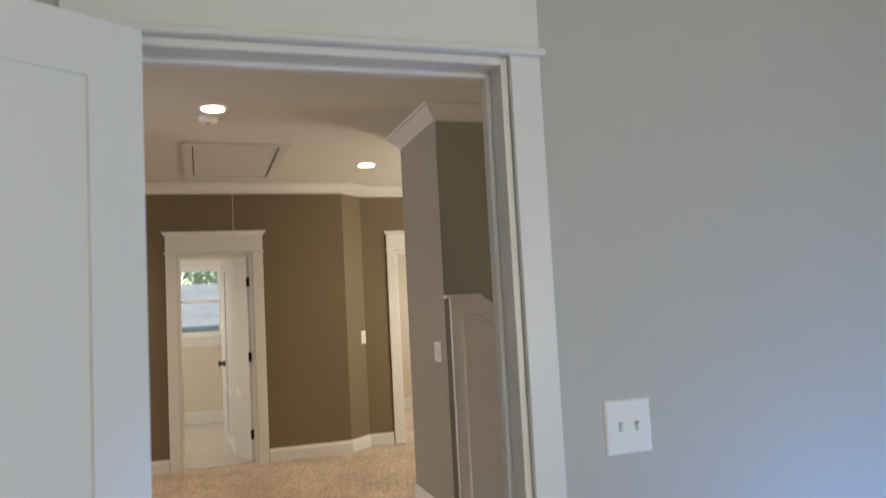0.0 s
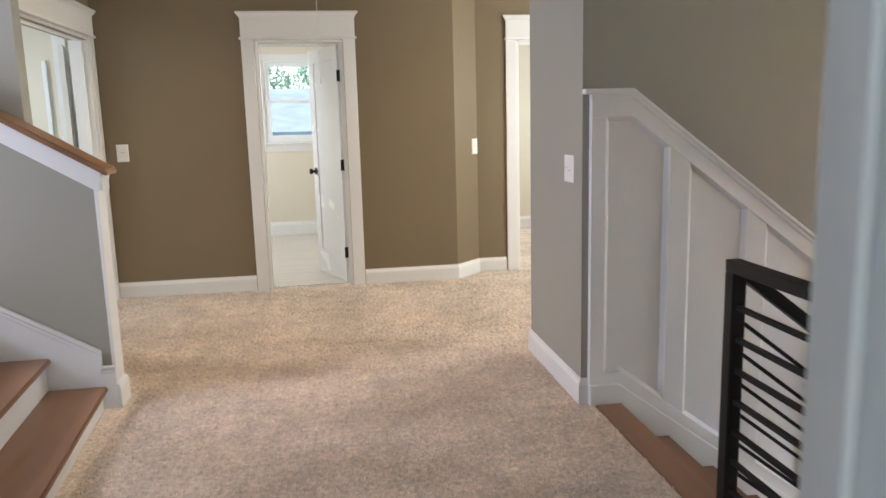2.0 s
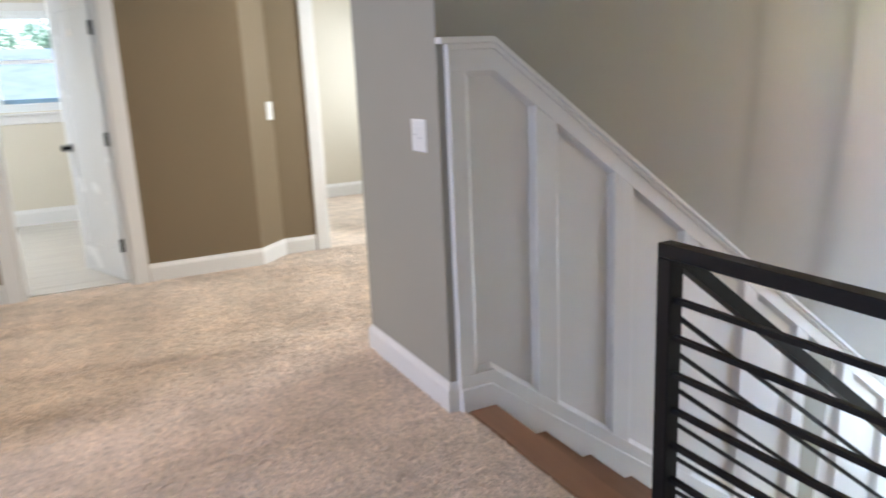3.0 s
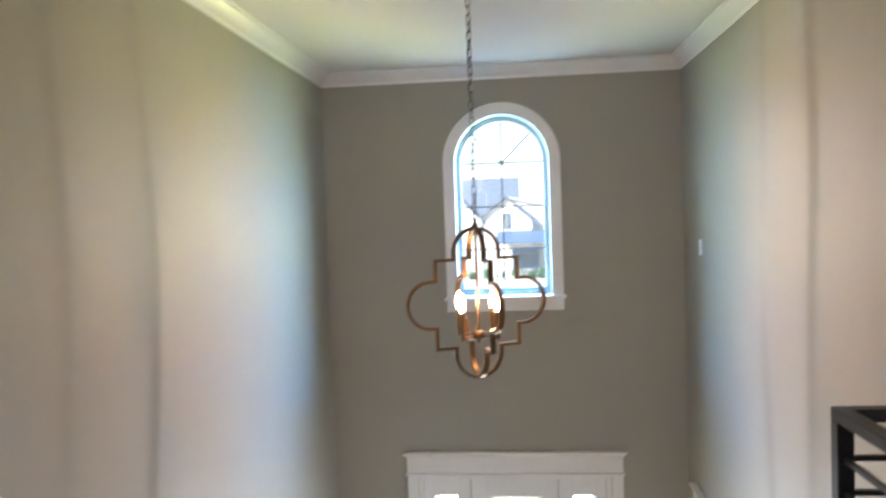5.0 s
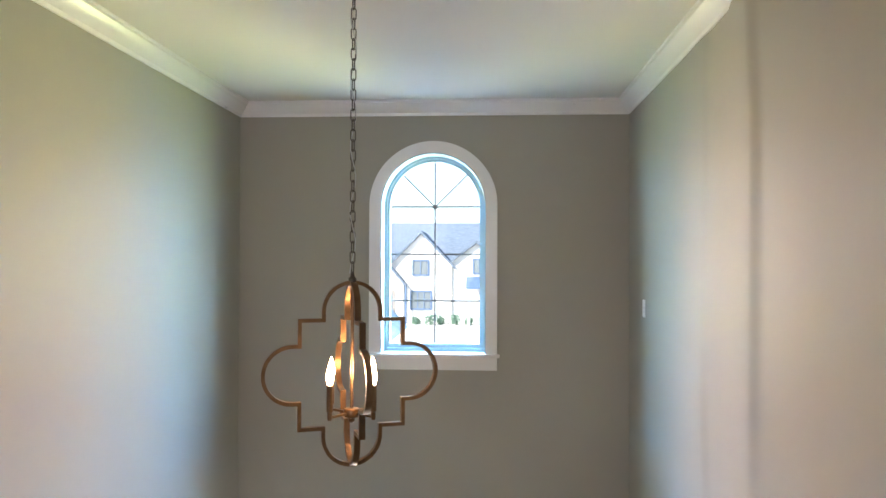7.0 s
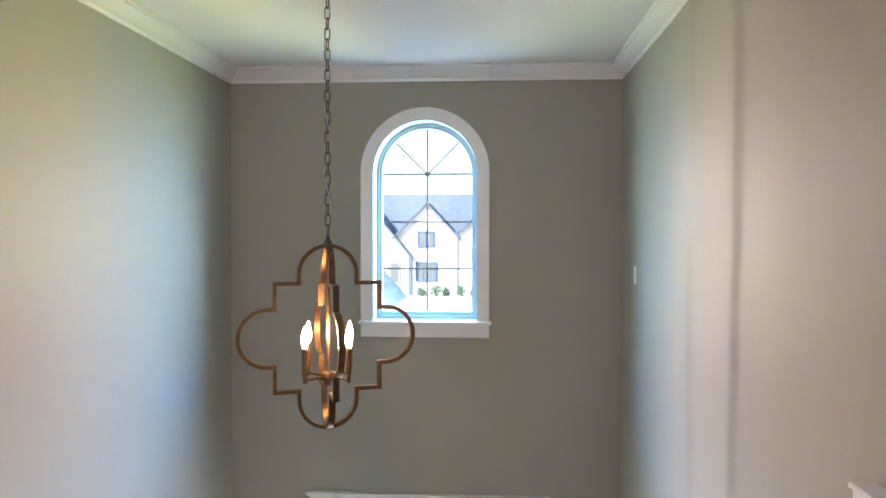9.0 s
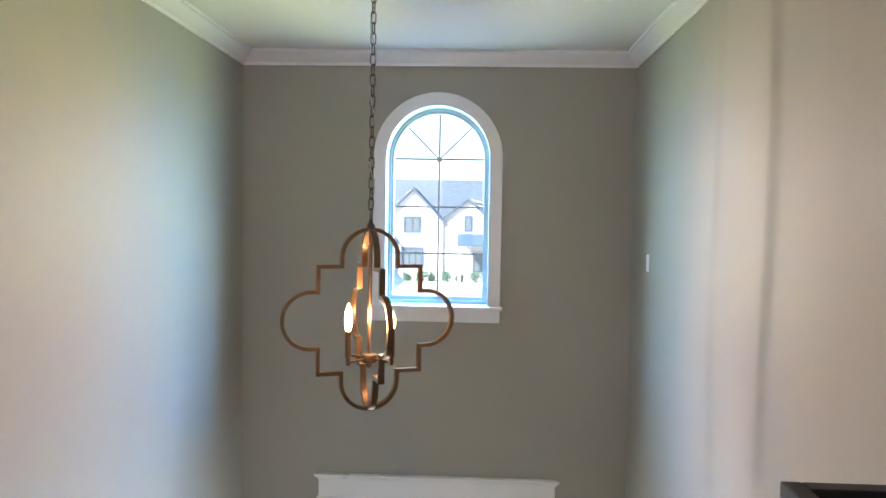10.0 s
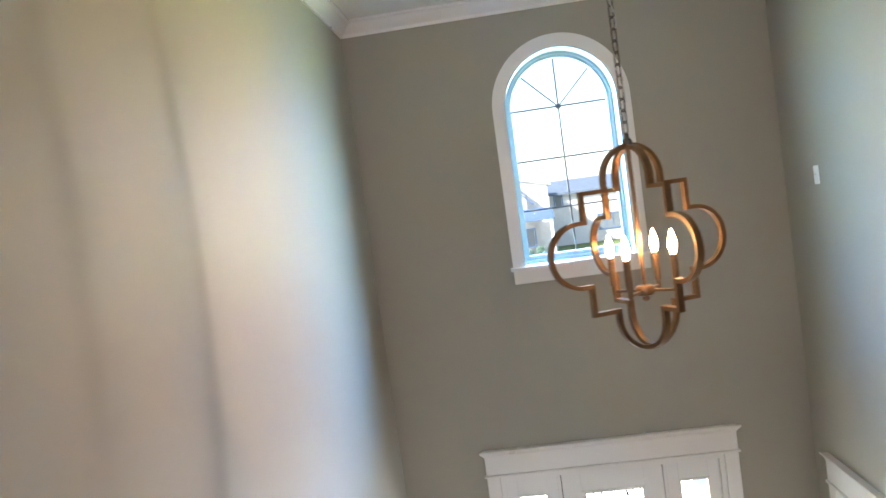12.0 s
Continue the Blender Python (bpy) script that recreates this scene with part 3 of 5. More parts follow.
# side doorway beside the upper stair
door_4 = thing("door_4", pose(WD, DY0, 0, 0, 0, 90), "white cased side doorway to a pale room", "door", kind="structure")
jamb_set(door_4, DY1 - DY0, AH + 0.02, 0.13, stop_at=0.4)
trim_set(door_4, DY1 - DY0, AH + 0.02, -1, cw=0.10)
slab4 = slab_door(door_4, 0.74, 2.0, (), DY1 - DY0 - 0.016, 0, 0.125)
slab4.matrix_local = pose(DY1 - DY0 - 0.016, 0.175, 0.012, 0, 0, 14)

# white door casing in the side room; white board stands in for sunlit edge
door_6 = thing("door_6", pose(0, 8.47, 0), "white door casing and a white board as a sunlit edge in the side room", "door", kind="structure")
part("side_casing", boxes((-1.655, -1.55, -0.022, -0.0005, 0.0, 2.17)), TRIM, door_6, bevel=0.002)
part("sunlit_edge", boxes((-1.755, -1.718, -0.035, -0.0005, 0.05, 1.96)), DOORW, door_6, bevel=0.002)

# cased opening under the right-hand foyer wall
opening = thing("cased_opening", pose(OX1, WR, LOW, 0, 0, 180), "white cased opening from the foyer to a warm side room", "opening", kind="structure")
jamb_set(opening, OX1 - OX0, OH - LOW, 0.13, stop_at=0)
trim_set(opening, OX1 - OX0, OH - LOW, -1, cw=0.11, hh=0.165)

# entrance door with sidelights, seen from the foyer: local x runs towards -y
door_5 = thing("entrance_door", pose(WX, FY1, LOW, 0, 0, -90), "white entrance door with iron scroll glass and two sidelights", "door", kind="structure")
WE, HE = FY1 - FY0, FH - LOW
trim_set(door_5, WE, HE, -1, cw=0.10, hh=0.155)
jamb_set(door_5, WE, HE, 0.16, t=0.035, stop_at=0)
SL = 0.37                                            # sidelight unit width
for x0 in (0.031, WE - 0.031 - SL):
    g0, g1 = x0 + 0.08, x0 + SL - 0.08
    s = part("sidelight", boxes((x0, g0, 0.03, 0.075, 0.03, HE - 0.034), (g1, x0 + SL, 0.03, 0.075, 0.03, HE - 0.034), (g0, g1, 0.03, 0.075, HE - 0.17, HE - 0.034),
                                (g0, g1, 0.03, 0.075, 0.03, 0.62)), DOORW, door_5, bevel=0.002)
    part("bead", boxes((g0, g0 + 0.012, 0.022, 0.04, 0.62, HE - 0.17), (g1 - 0.012, g1, 0.022, 0.04, 0.62, HE - 0.17), (g0 + 0.012, g1 - 0.012, 0.022, 0.04, HE - 0.182, HE - 0.17),
                       (g0 + 0.012, g1 - 0.012, 0.022, 0.04, 0.62, 0.632)), TRIM, s)
    pane = part("pane", boxes((g0 + 0.001, g1 - 0.001, 0.048, 0.053, 0.621, HE - 0.171)), GLASS, s, "clear sidelight glass")
    pane.visible_shadow = False
    for k, z in enumerate((1.15, 1.62)):
        part("grille_bar", boxes((g0, g1, 0.042, 0.047, z, z + 0.012)), DARKMETAL, s)
mx0, mx1 = 0.031 + SL, WE - 0.031 - SL
part("mullion", boxes((mx0 + 0.0005, mx0 + 0.025, 0.027, 0.075, 0.0, HE - 0.0355)), DOORW, door_5, bevel=0.002)
# unseen dark strips added behind the leaf so no light leaks past it
part("gap_stop", boxes((mx0 + 0.002, mx0 + 0.045, 0.0762, 0.095, 0.0, HE - 0.036), (mx1 - 0.045, mx1 - 0.002, 0.0762, 0.095, 0.0, HE - 0.036), (mx0 + 0.045, mx1 - 0.045, 0.0762, 0.095, HE - 0.06, HE - 0.036)), BLACK, door_5, "dark stop added behind the door leaf to block light in its gaps")
part("mullion", boxes((mx1 - 0.025, mx1 - 0.0005, 0.027, 0.075, 0.0, HE - 0.0355)), DOORW, door_5, bevel=0.002)
e0, e1 = mx0 + 0.030, mx1 - 0.030
q0, q1 = e0 + 0.135, e1 - 0.135
leaf = part("door_leaf", boxes((e0, q0, 0.03, 0.075, 0.02, HE - 0.04), (q1, e1, 0.03, 0.075, 0.02, HE - 0.04), (q0, q1, 0.03, 0.075, HE - 0.185, HE - 0.04), (q0, q1, 0.03, 0.075, 0.02, 0.60)),
            DOORW, door_5, "white panelled entrance door leaf", bevel=0.002)
part("glass_frame", boxes((q0, q0 + 0.02, 0.02, 0.045, 0.60, HE - 0.185), (q1 - 0.02, q1, 0.02, 0.045, 0.60, HE - 0.185), (q0 + 0.02, q1 - 0.02, 0.02, 0.045, HE - 0.205, HE - 0.185),
                          (q0 + 0.02, q1 - 0.02, 0.02, 0.045, 0.60, 0.62)), TRIM, leaf, bevel=0.003)
pane = part("pane", boxes((q0 + 0.001, q1 - 0.001, 0.050, 0.055, 0.601, HE - 0.186)), FROST, leaf, "rippled translucent door glass")
pane.visible_shadow = False


def scroll(bm, points, r=0.005):
    for p, q in zip(points, points[1:]):
        cyl(bm, p, q, r, 6)


def scrollwork():
    bm = bmesh.new()
    qw = q1 - q0
    for i in range(4):
        for j in range(9):
            cx, cz = q0 + qw * (i + 0.5) / 4, 0.70 + j * (HE - 0.95) / 8
            s = 1 if (i + j) % 2 else -1
            pts = []
            for k in range(15):
                a = k / 14 * 4.6
                r = 0.058 * (1 - 0.62 * k / 14)
                pts.append((cx + s * r * math.cos(a + 0.6), 0.046, cz + r * math.sin(a + 0.6)))
            scroll(bm, pts, 0.006)
    for i in range(5):
        x = q0 + qw * i / 4
        pts = [(x + 0.035 * math.sin(k * 0.9 + i), 0.044, 0.62 + k * (HE - 0.82) / 22) for k in range(23)]
        pts = [(min(max(p[0], q0 + 0.02), q1 - 0.02), p[1], p[2]) for p in pts]
        scroll(bm, pts, 0.006)
    return bm


part("scroll_grille", scrollwork(), BLACK, leaf, "black wrought scroll grille over the glass")
knob(leaf, e1 - 0.07, 0.98, 0.075, side=(-1,))
for z in (0.35, 1.25, 2.12):
    bm = bmesh.new()
    cyl(bm, (e0 - 0.003, 0.022, z - 0.055), (e0 - 0.003, 0.022, z + 0.055), 0.009, 10)
    part("hinge", bm, BLACK, door_5, "dark butt hinge", smooth=True)

# ---- arched window ----
window_1 = thing("window_1", pose(WX, ARCH_Y, 0, 0, 0, -90), "white arched window with radiating muntins over the entrance", "window", kind="structure")


def arch_ring(bm, r0, r1, y0, y1, z_low, z_mid=ARCH_Z, n=40):
    """A flat ring: two legs down to z_low and a half circle on top, between radii r0 and r1, drawn from y0 to y1."""
    outer = [(r1, z_low)] + [(r1 * math.cos(math.pi * i / n), z_mid + r1 * math.sin(math.pi * i / n)) for i in range(n + 1)] + [(-r1, z_low)]
    inner = [(r0, z_low)] + [(r0 * math.cos(math.pi * i / n), z_mid + r0 * math.sin(math.pi * i / n)) for i in range(n + 1)] + [(-r0, z_low)]
    A = [[bm.verts.new((x, y, z)) for x, z in ring] for ring in (outer, inner) for y in (y0, y1)]
    o0, o1, i0, i1 = A
    for k in range(len(outer) - 1):
        for p, q in ((o0, i0), (i0, i1), (i1, o1), (o1, o0)):
            bm.faces.new([p[k], p[k + 1], q[k + 1], q[k]])
    for k in (0, -1):
        bm.faces.new([o0[k], i0[k], i1[k], o1[k]])


b = bmesh.new()
arch_ring(b, 0.392, 0.477, -0.020, 0.0, SILL_Z + 0.012)
part("casing", b, TRIM, window_1, "wide flat white arched casing", smooth=True)
b = bmesh.new()
arch_ring(b, 0.384, 0.399, -0.012, 0.15, SILL_Z + 0.012)
part("jamb", b, SASH, window_1, smooth=True)
part("sill", boxes((-0.495, 0.495, -0.045, 0.0, SILL_Z - 0.012, SILL_Z + 0.012)), TRIM, window_1, "white window stool", bevel=0.003)
part("sill_pan", boxes((-0.398, 0.398, 0.001, 0.16, SILL_Z - 0.012, SILL_Z + 0.010)), SASH, window_1, "vinyl sill coloured as in backlit shade")
part("apron", boxes((-0.477, 0.477, -0.020, -0.0005, SILL_Z - 0.108, SILL_Z - 0.012)), TRIM, window_1, "white apron below the stool", bevel=0.002)
b = bmesh.new()
arch_ring(b, 0.366, 0.399, 0.15, 0.25, SILL_Z)
bx(b, -0.366, 0.366, 0.15, 0.25, SILL_Z + 0.0, SILL_Z + 0.035)
part("window_frame", b, SASH, window_1, smooth=True)
b = bmesh.new()
arch_ring(b, 0.345, 0.368, 0.17, 0.235, SILL_Z + 0.03)
bx(b, -0.345, 0.345, 0.17, 0.235, SILL_Z + 0.03, SILL_Z + 0.065)
part("sash", b, SASH, window_1, smooth=True)
GZ = ARCH_Z
for z in (GZ + 0.002, 1.592, 1.233):
    part("muntin", boxes((-0.346, 0.346, 0.205, 0.217, z - 0.006, z + 0.006)), MUNTIN, window_1)
part("muntin", boxes((-0.006, 0.006, 0.2045, 0.2165, SILL_Z + 0.06, GZ + 0.348)), MUNTIN, window_1)
for a in (45, 135):
    b = boxes((0.02, 0.348, 0.2055, 0.2160, -0.005, 0.005))
    bmesh.ops.transform(b, matrix=Matrix.Translation((0, 0, GZ)) @ Matrix.Rotation(-radians(a), 4, "Y"), verts=b.verts)
    part("muntin", b, MUNTIN, window_1)
b = bmesh.new()
cyl(b, (0, 0.202, GZ), (0, 0.219, GZ), 0.02, 20)
part("hub", b, MUNTIN, window_1)
b = bmesh.new()
pts = [(0.352, SILL_Z + 0.06)] + [(0.352 * math.cos(math.pi * i / 32), GZ + 0.352 * math.sin(math.pi * i / 32)) for i in range(33)] + [(-0.352, SILL_Z + 0.06)]
prism(b, pts, "y", 0.2085, 0.2125)
pane = part("pane", b, GLASS, window_1, "clear window glass")
pane.visible_shadow = False

# window of the bright room
window_2 = thing("window_2", pose(-0.11, 10.92, 1.16), "white double-hung window with trees outside", "window", kind="structure")
ww, wh = 0.71, 0.98
part("casing", boxes((-0.07, 0.004, -0.02, 0, -0.01, wh + 0.07), (ww - 0.004, ww + 0.07, -0.02, 0, -0.01, wh + 0.07), (0.004, ww - 0.004, -0.02, 0, wh - 0.004, wh + 0.07)), TRIM, window_2, bevel=0.002)
part("sill", boxes((-0.09, ww + 0.09, -0.05, 0.0, -0.035, -0.01)), TRIM, window_2, bevel=0.003)
part("apron", boxes((-0.07, ww + 0.07, -0.02, -0.0005, -0.12, -0.035)), TRIM, window_2, bevel=0.002)
part("window_frame", boxes((0, 0.035, 0.03, 0.11, 0, wh), (ww - 0.035, ww, 0.03, 0.11, 0, wh), (0.035, ww - 0.035, 0.03, 0.11, 0, 0.04), (0.035, ww - 0.035, 0.03, 0.11, wh - 0.035, wh)), SASHW, window_2)
for z0, z1, y in ((0.04, wh / 2 + 0.02, 0.045), (wh / 2 - 0.02, wh - 0.035, 0.075)):
    s = part("sash", boxes((0.035, 0.075, y, y + 0.025, z0, z1), (ww - 0.075, ww - 0.035, y, y + 0.025, z0, z1), (0.075, ww - 0.075, y, y + 0.025, z0, z0 + 0.04), (0.075, ww - 0.075, y, y + 0.025, z1 - 0.04, z1)), SASHW, window_2)
    pane = part("pane", boxes((0.0745, ww - 0.0745, y + 0.010, y + 0.014, z0 + 0.0395, z1 - 0.0395)), GLASS, s)
    pane.visible_shadow = False

# ---- wainscot of the stair ----
SLOPE = -0.765
CAP_X, CAP_Z = 1.980, 1.495


def cap_z(x):
    return CAP_Z if x < CAP_X else max(CAP_Z + SLOPE * (x - CAP_X), -1.80)


FLAT_X = CAP_X + (CAP_Z + 1.80) / -SLOPE
wains = thing("wainscot", pose(CX0, WL, 0, 0, 0, math.degrees(math.atan2(WLE - WL, WX - CX0))) @ pose(-CX0, -WL, 0), "white board-and-batten wainscot stepping down the stair wall", "wainscot", kind="structure")
WX0 = 1.787
b = bmesh.new()
poly = [(WX0, 0.0), (1.93, 0.0), (1.93, -0.4), (5.9, LOW), (WX - 0.001, LOW), (WX - 0.001, -1.83), (FLAT_X, -1.83), (CAP_X, CAP_Z - 0.03), (WX0, CAP_Z - 0.03)]
prism(b, poly, "y", WL - 0.008, WL - 0.0002)
part("backing", b, TRIM, wains)


def sloped(x0, x1, off0, off1, depth, name):
    """A board that follows the cap's line, off0..off1 below it."""
    bm = bmesh.new()
    xs = sorted({x0, x1, *[x for x in (CAP_X, FLAT_X) if x0 < x < x1]})
    top = [(x, cap_z(x) - off0) for x in xs]
    low = [(x, cap_z(x) - off1) for x in xs]
    prism(bm, top + low[::-1], "y", WL - depth, WL - 0.0081)
    return part(name, bm, TRIM, wains, bevel=0.0015)


# cap: a small moulding on top
b = bmesh.new()
xs = [CX0 - 0.004, CAP_X, FLAT_X, WX - 0.002]
prism(b, [(x, cap_z(x) + 0.0) for x in xs] + [(x, cap_z(x) - 0.024) for x in xs[::-1]], "y", WL - 0.052, WL - 0.0003)
part("cap", b, TRIM, wains, bevel=0.004)
sloped(WX0 - 0.004, WX - 0.003, 0.0245, 0.045, 0.041, "bed_moulding")
sloped(WX0, WX - 0.004, 0.0455, 0.125, 0.0345, "top_rail")
STILES = [(WX0, 1.856), (2.165, 2.265), (2.565, 2.665), (2.97, 3.07), (3.375, 3.475), (3.78, 3.88), (4.185, 4.285), (4.59, 4.69), (4.995, 5.095), (5.40, 5.50), (5.805, 5.905), (6.21, 6.31), (6.9, 7.025)]


def base_top(x):
    """Top of the bottom rail, where the panels begin."""
    return 0.160 if x < 1.935 else max(0.160 + SLOPE * 0.965 * (x - 1.945), LOW + 0.28)


def skirt_top(x):
    return 0.105 if x < 1.925 else max(0.105 + SLOPE * 0.965 * (x - 1.930), LOW + 0.19)


for x0, x1 in STILES:
    b = bmesh.new()
    prism(b, [(x0, base_top(x0)), (x1, base_top(x1)), (x1, cap_z(x1) - 0.1255), (x0, cap_z(x0) - 0.1255)], "y", WL - 0.034, WL - 0.0081)
    part("stile", b, TRIM, wains, bevel=0.0015)
BX = 1.945 + (0.160 - LOW - 0.28) / (-SLOPE * 0.965)
b = bmesh.new()
xs = [WX0, 1.93, BX, WX - 0.005]
xs = [WX0, 1.93, 1.95, BX, WX - 0.005]
prism(b, [(x, base_top(x) - 0.0005) for x in xs] + [(x, skirt_top(x) - 0.002) for x in xs[::-1]], "y", WL - 0.034, WL - 0.0082)
part("bottom_rail", b, TRIM, wains, bevel=0.0015)
b = bmesh.new()
prism(b, [(x, skirt_top(x)) for x in xs] + [(WX - 0.005, LOW), (5.9, LOW), (1.94, -0.34), (1.93, 0.0), (WX0, 0.0)], "y", WL - 0.044, WL - 0.0083)
part("skirt_board", b, TRIM, wains, bevel=0.004)
for (a0, a1), (c0, c1) in zip(STILES, STILES[1:]):
    # sloped moulding inside each panel, which follows the kinks of the rails
    b = bmesh.new()
    i0, i1, m = a1, c0, 0.020
    bend = [x for x in (1.935, 1.945) if i0 + m < x < i1 - m]
    bend_top = [x for x in (CAP_X,) if i0 + m < x < i1 - m]
    outer = [(x, base_top(x)) for x in (i0, *bend, i1)] + [(x, cap_z(x) - 0.126) for x in (i1, *bend_top, i0)]
    inner = [(x, base_top(x) + m) for x in (i0 + m, *bend, i1 - m)] + [(x, cap_z(x) - 0.126 - m) for x in (i1 - m, *bend_top, i0 + m)]
    ring = [[b.verts.new((x, y, z)) for x, z in pts] for pts, y in ((outer, WL - 0.0275), (inner, WL - 0.0115), (inner, WL - 0.0083), (outer, WL - 0.0083))]
    n = len(outer)
    for lo, hi in zip(ring, ring[1:] + ring[:1]):
        for k in range(n):
            b.faces.new((lo[k], lo[(k + 1) % n], hi[(k + 1) % n], hi[k]))
    part("panel_moulding", b, TRIM, wains)
# return of the wainscot on the window wall
ret = thing("wainscot_return", pose(WX, WLE, LOW), "white wainscot return beside the entrance door", "wainscot", kind="structure")
part("backing", boxes((-0.010, -0.0003, -0.61, -0.045, 0.0, 1.27)), TRIM, ret)
part("cap", boxes((-0.042, -0.0003, -0.61, -0.043, 1.276, 1.300)), TRIM, ret, bevel=0.004)
part("top_rail", boxes((-0.026, -0.0102, -0.61, -0.045, 1.16, 1.2755)), TRIM, ret)

# ---- stair down to the foyer ----
stair = thing("stair_down", pose(1.93, WL, 0), "oak-tread stair with white risers down to the foyer", "stair", kind="structure")
NR, RUN = 17, 0.243
RISE = -LOW / NR
SY0, SY1 = 3.70 - WL, -0.037
part("landing_nosing", boxes((-0.12, 0.02, SY0, SY1, -0.03, 0.006)), OAK, stair, "brown oak landing nosing", bevel=0.008, segments=2)
for i in range(NR):
    x = i * RUN
    part("riser", boxes((x - 0.02, x - 0.002, SY0 + 0.01, SY1, -RISE * (i + 1) + (0.0 if i < NR - 1 else 0), -RISE * i - 0.0305)), TRIM, stair)
    if i < NR - 1:
        part("tread", boxes((x - 0.0015, x + RUN + 0.022, SY0, SY1, -RISE * (i + 1) - 0.030, -RISE * (i + 1))), OAK, stair, bevel=0.006, segments=2)
b = bmesh.new()
prism(b, [(-0.03, -0.0315), (-0.03, LOW), (NR * RUN - 0.3, LOW), (NR * RUN - 0.3, LOW + 0.05), (0.05, -0.36)], "y", SY0 + 0.012, SY0 + 0.08)
part("stringer", b, TRIM, stair)

# ---- iron guard rails ----


def bar(bm, p, q, w, h):
    """A rectangular bar from p to q, w across and h high, with plumb ends where it slopes."""
    p, q = Vector(p), Vector(q)
    d = q - p
    s = Vector((d.y, -d.x, 0)).normalized() * (w / 2)
    up = Vector((0, 0, h / 2)) if abs(d.z) < d.length * 0.95 else None
    if up is None:
        bx(bm, p.x - w / 2, p.x + w / 2, p.y - h / 2, p.y + h / 2, min(p.z, q.z), max(p.z, q.z))
        return
    v = [bm.verts.new(c) for c in (p - s - up, p + s - up, p + s + up, p - s + up, q - s - up, q + s - up, q + s + up, q - s + up)]
    for f in ((0, 1, 2, 3), (7, 6, 5, 4), (0, 4, 5, 1), (1, 5, 6, 2), (2, 6, 7, 3), (3, 7, 4, 0)):
        bm.faces.new([v[i] for i in f])


def one_bar(p, q, w, h):
    bm = bmesh.new()
    bar(bm, p, q, w, h)
    return bm


RT = 0.900
NX, NY = 1.902, 3.700
rail = thing("guard_rail", pose(0, 0, 0), "black square-tube metal guard rail round the landing", "railing")
BARS = [0.745 - 0.107 * i for i in range(7)]


def post(parent, x, y, z0=0.0, z1=RT - 0.0405):
    part("post", boxes((x - 0.025, x + 0.025, y - 0.025, y + 0.025, z0, z1)), BLACK, parent, bevel=0.003)
    part("base_plate", boxes((x - 0.042, x + 0.042, y - 0.042, y + 0.042, z0 + 0.0005, z0 + 0.008)), BLACK, parent, bevel=0.002)


P2 = (3.290, 2.195)
post(rail, NX, NY)
post(rail, NX, P2[1])
post(rail, *P2)
post(rail, P2[0], 1.945)
part("top_rail", one_bar((NX, NY + 0.025, RT - 0.02), (NX, P2[1] - 0.025, RT - 0.02), 0.05, 0.04), BLACK, rail, bevel=0.003)
part("top_rail", one_bar((NX + 0.0255, P2[1], RT - 0.02), (P2[0] + 0.025, P2[1], RT - 0.02), 0.05, 0.04), BLACK, rail, bevel=0.003)
part("top_rail", one_bar((P2[0], P2[1] - 0.0255, RT - 0.02), (P2[0], 1.915, RT - 0.02), 0.05, 0.04), BLACK, rail, bevel=0.003)
for z in BARS:
    part("bar", one_bar((NX, NY - 0.025, z), (NX, P2[1] + 0.025, z), 0.016, 0.016), BLACK, rail)
    part("bar", one_bar((NX + 0.025, P2[1], z), (P2[0] - 0.025, P2[1], z), 0.016, 0.016), BLACK, rail)
    part("bar", one_bar((P2[0], P2[1] - 0.025, z), (P2[0], 1.965, z), 0.016, 0.016), BLACK, rail)
block = thing("rail_post_block", pose(3.30, WR, 0), "white painted wall post that ends the metal rail", "post")
part("body", boxes((0, 0.10, 0.001, 0.062, 0.001, 0.904)), TRIM, block, bevel=0.003)
part("cap", boxes((-0.008, 0.108, 0.001, 0.070, 0.9045, 0.920)), TRIM, block, bevel=0.004)
srail = thing("stair_rail", pose(0, 0, 0), "black metal stair rail with sloping bars", "railing")
X_END = 5.75
for name, z, w, h in [("hand_rail", RT - 0.045, 0.045, 0.05)] + [("bar", zz, 0.014, 0.016) for zz in [0.69 - 0.107 * i for i in range(6)]]:
    part(name, one_bar((NX + 0.026, NY, z), (X_END, NY, z + SLOPE * (X_END - NX)), w, h), BLACK, srail)
part("newel_post", boxes((X_END, X_END + 0.05, NY - 0.025, NY + 0.025, LOW + 0.0005, RT + SLOPE * (X_END - NX) + 0.06)), BLACK, srail, bevel=0.003)
for k in (1, 2):
    x = NX + (X_END - NX) * k / 3
    zt = RT - 0.07 + SLOPE * (x - NX)
    part("post", boxes((x - 0.02, x + 0.02, NY - 0.02, NY + 0.02, zt - 0.86, zt)), BLACK, srail)

# ---- upper stair ----
ups = thing("stair_up", pose(-0.43, 5.25, 0), "oak-tread stair with white risers rising from the hall", "stair", kind="structure")
TZ, TR, TRUN, FLARE = 0.118, 0.163, 0.248, 0.078


def flared(x_back, x_front, y0, y1, z0, z1):
    """A board whose long edges flare a little towards the hall."""
    bm = bmesh.new()
    f = FLARE * (y1 - y0)
    prism(bm, [(x_back + f, y0), (x_front + f, y0), (x_front, y1), (x_back, y1)], "z", z0, z1)
    return bm


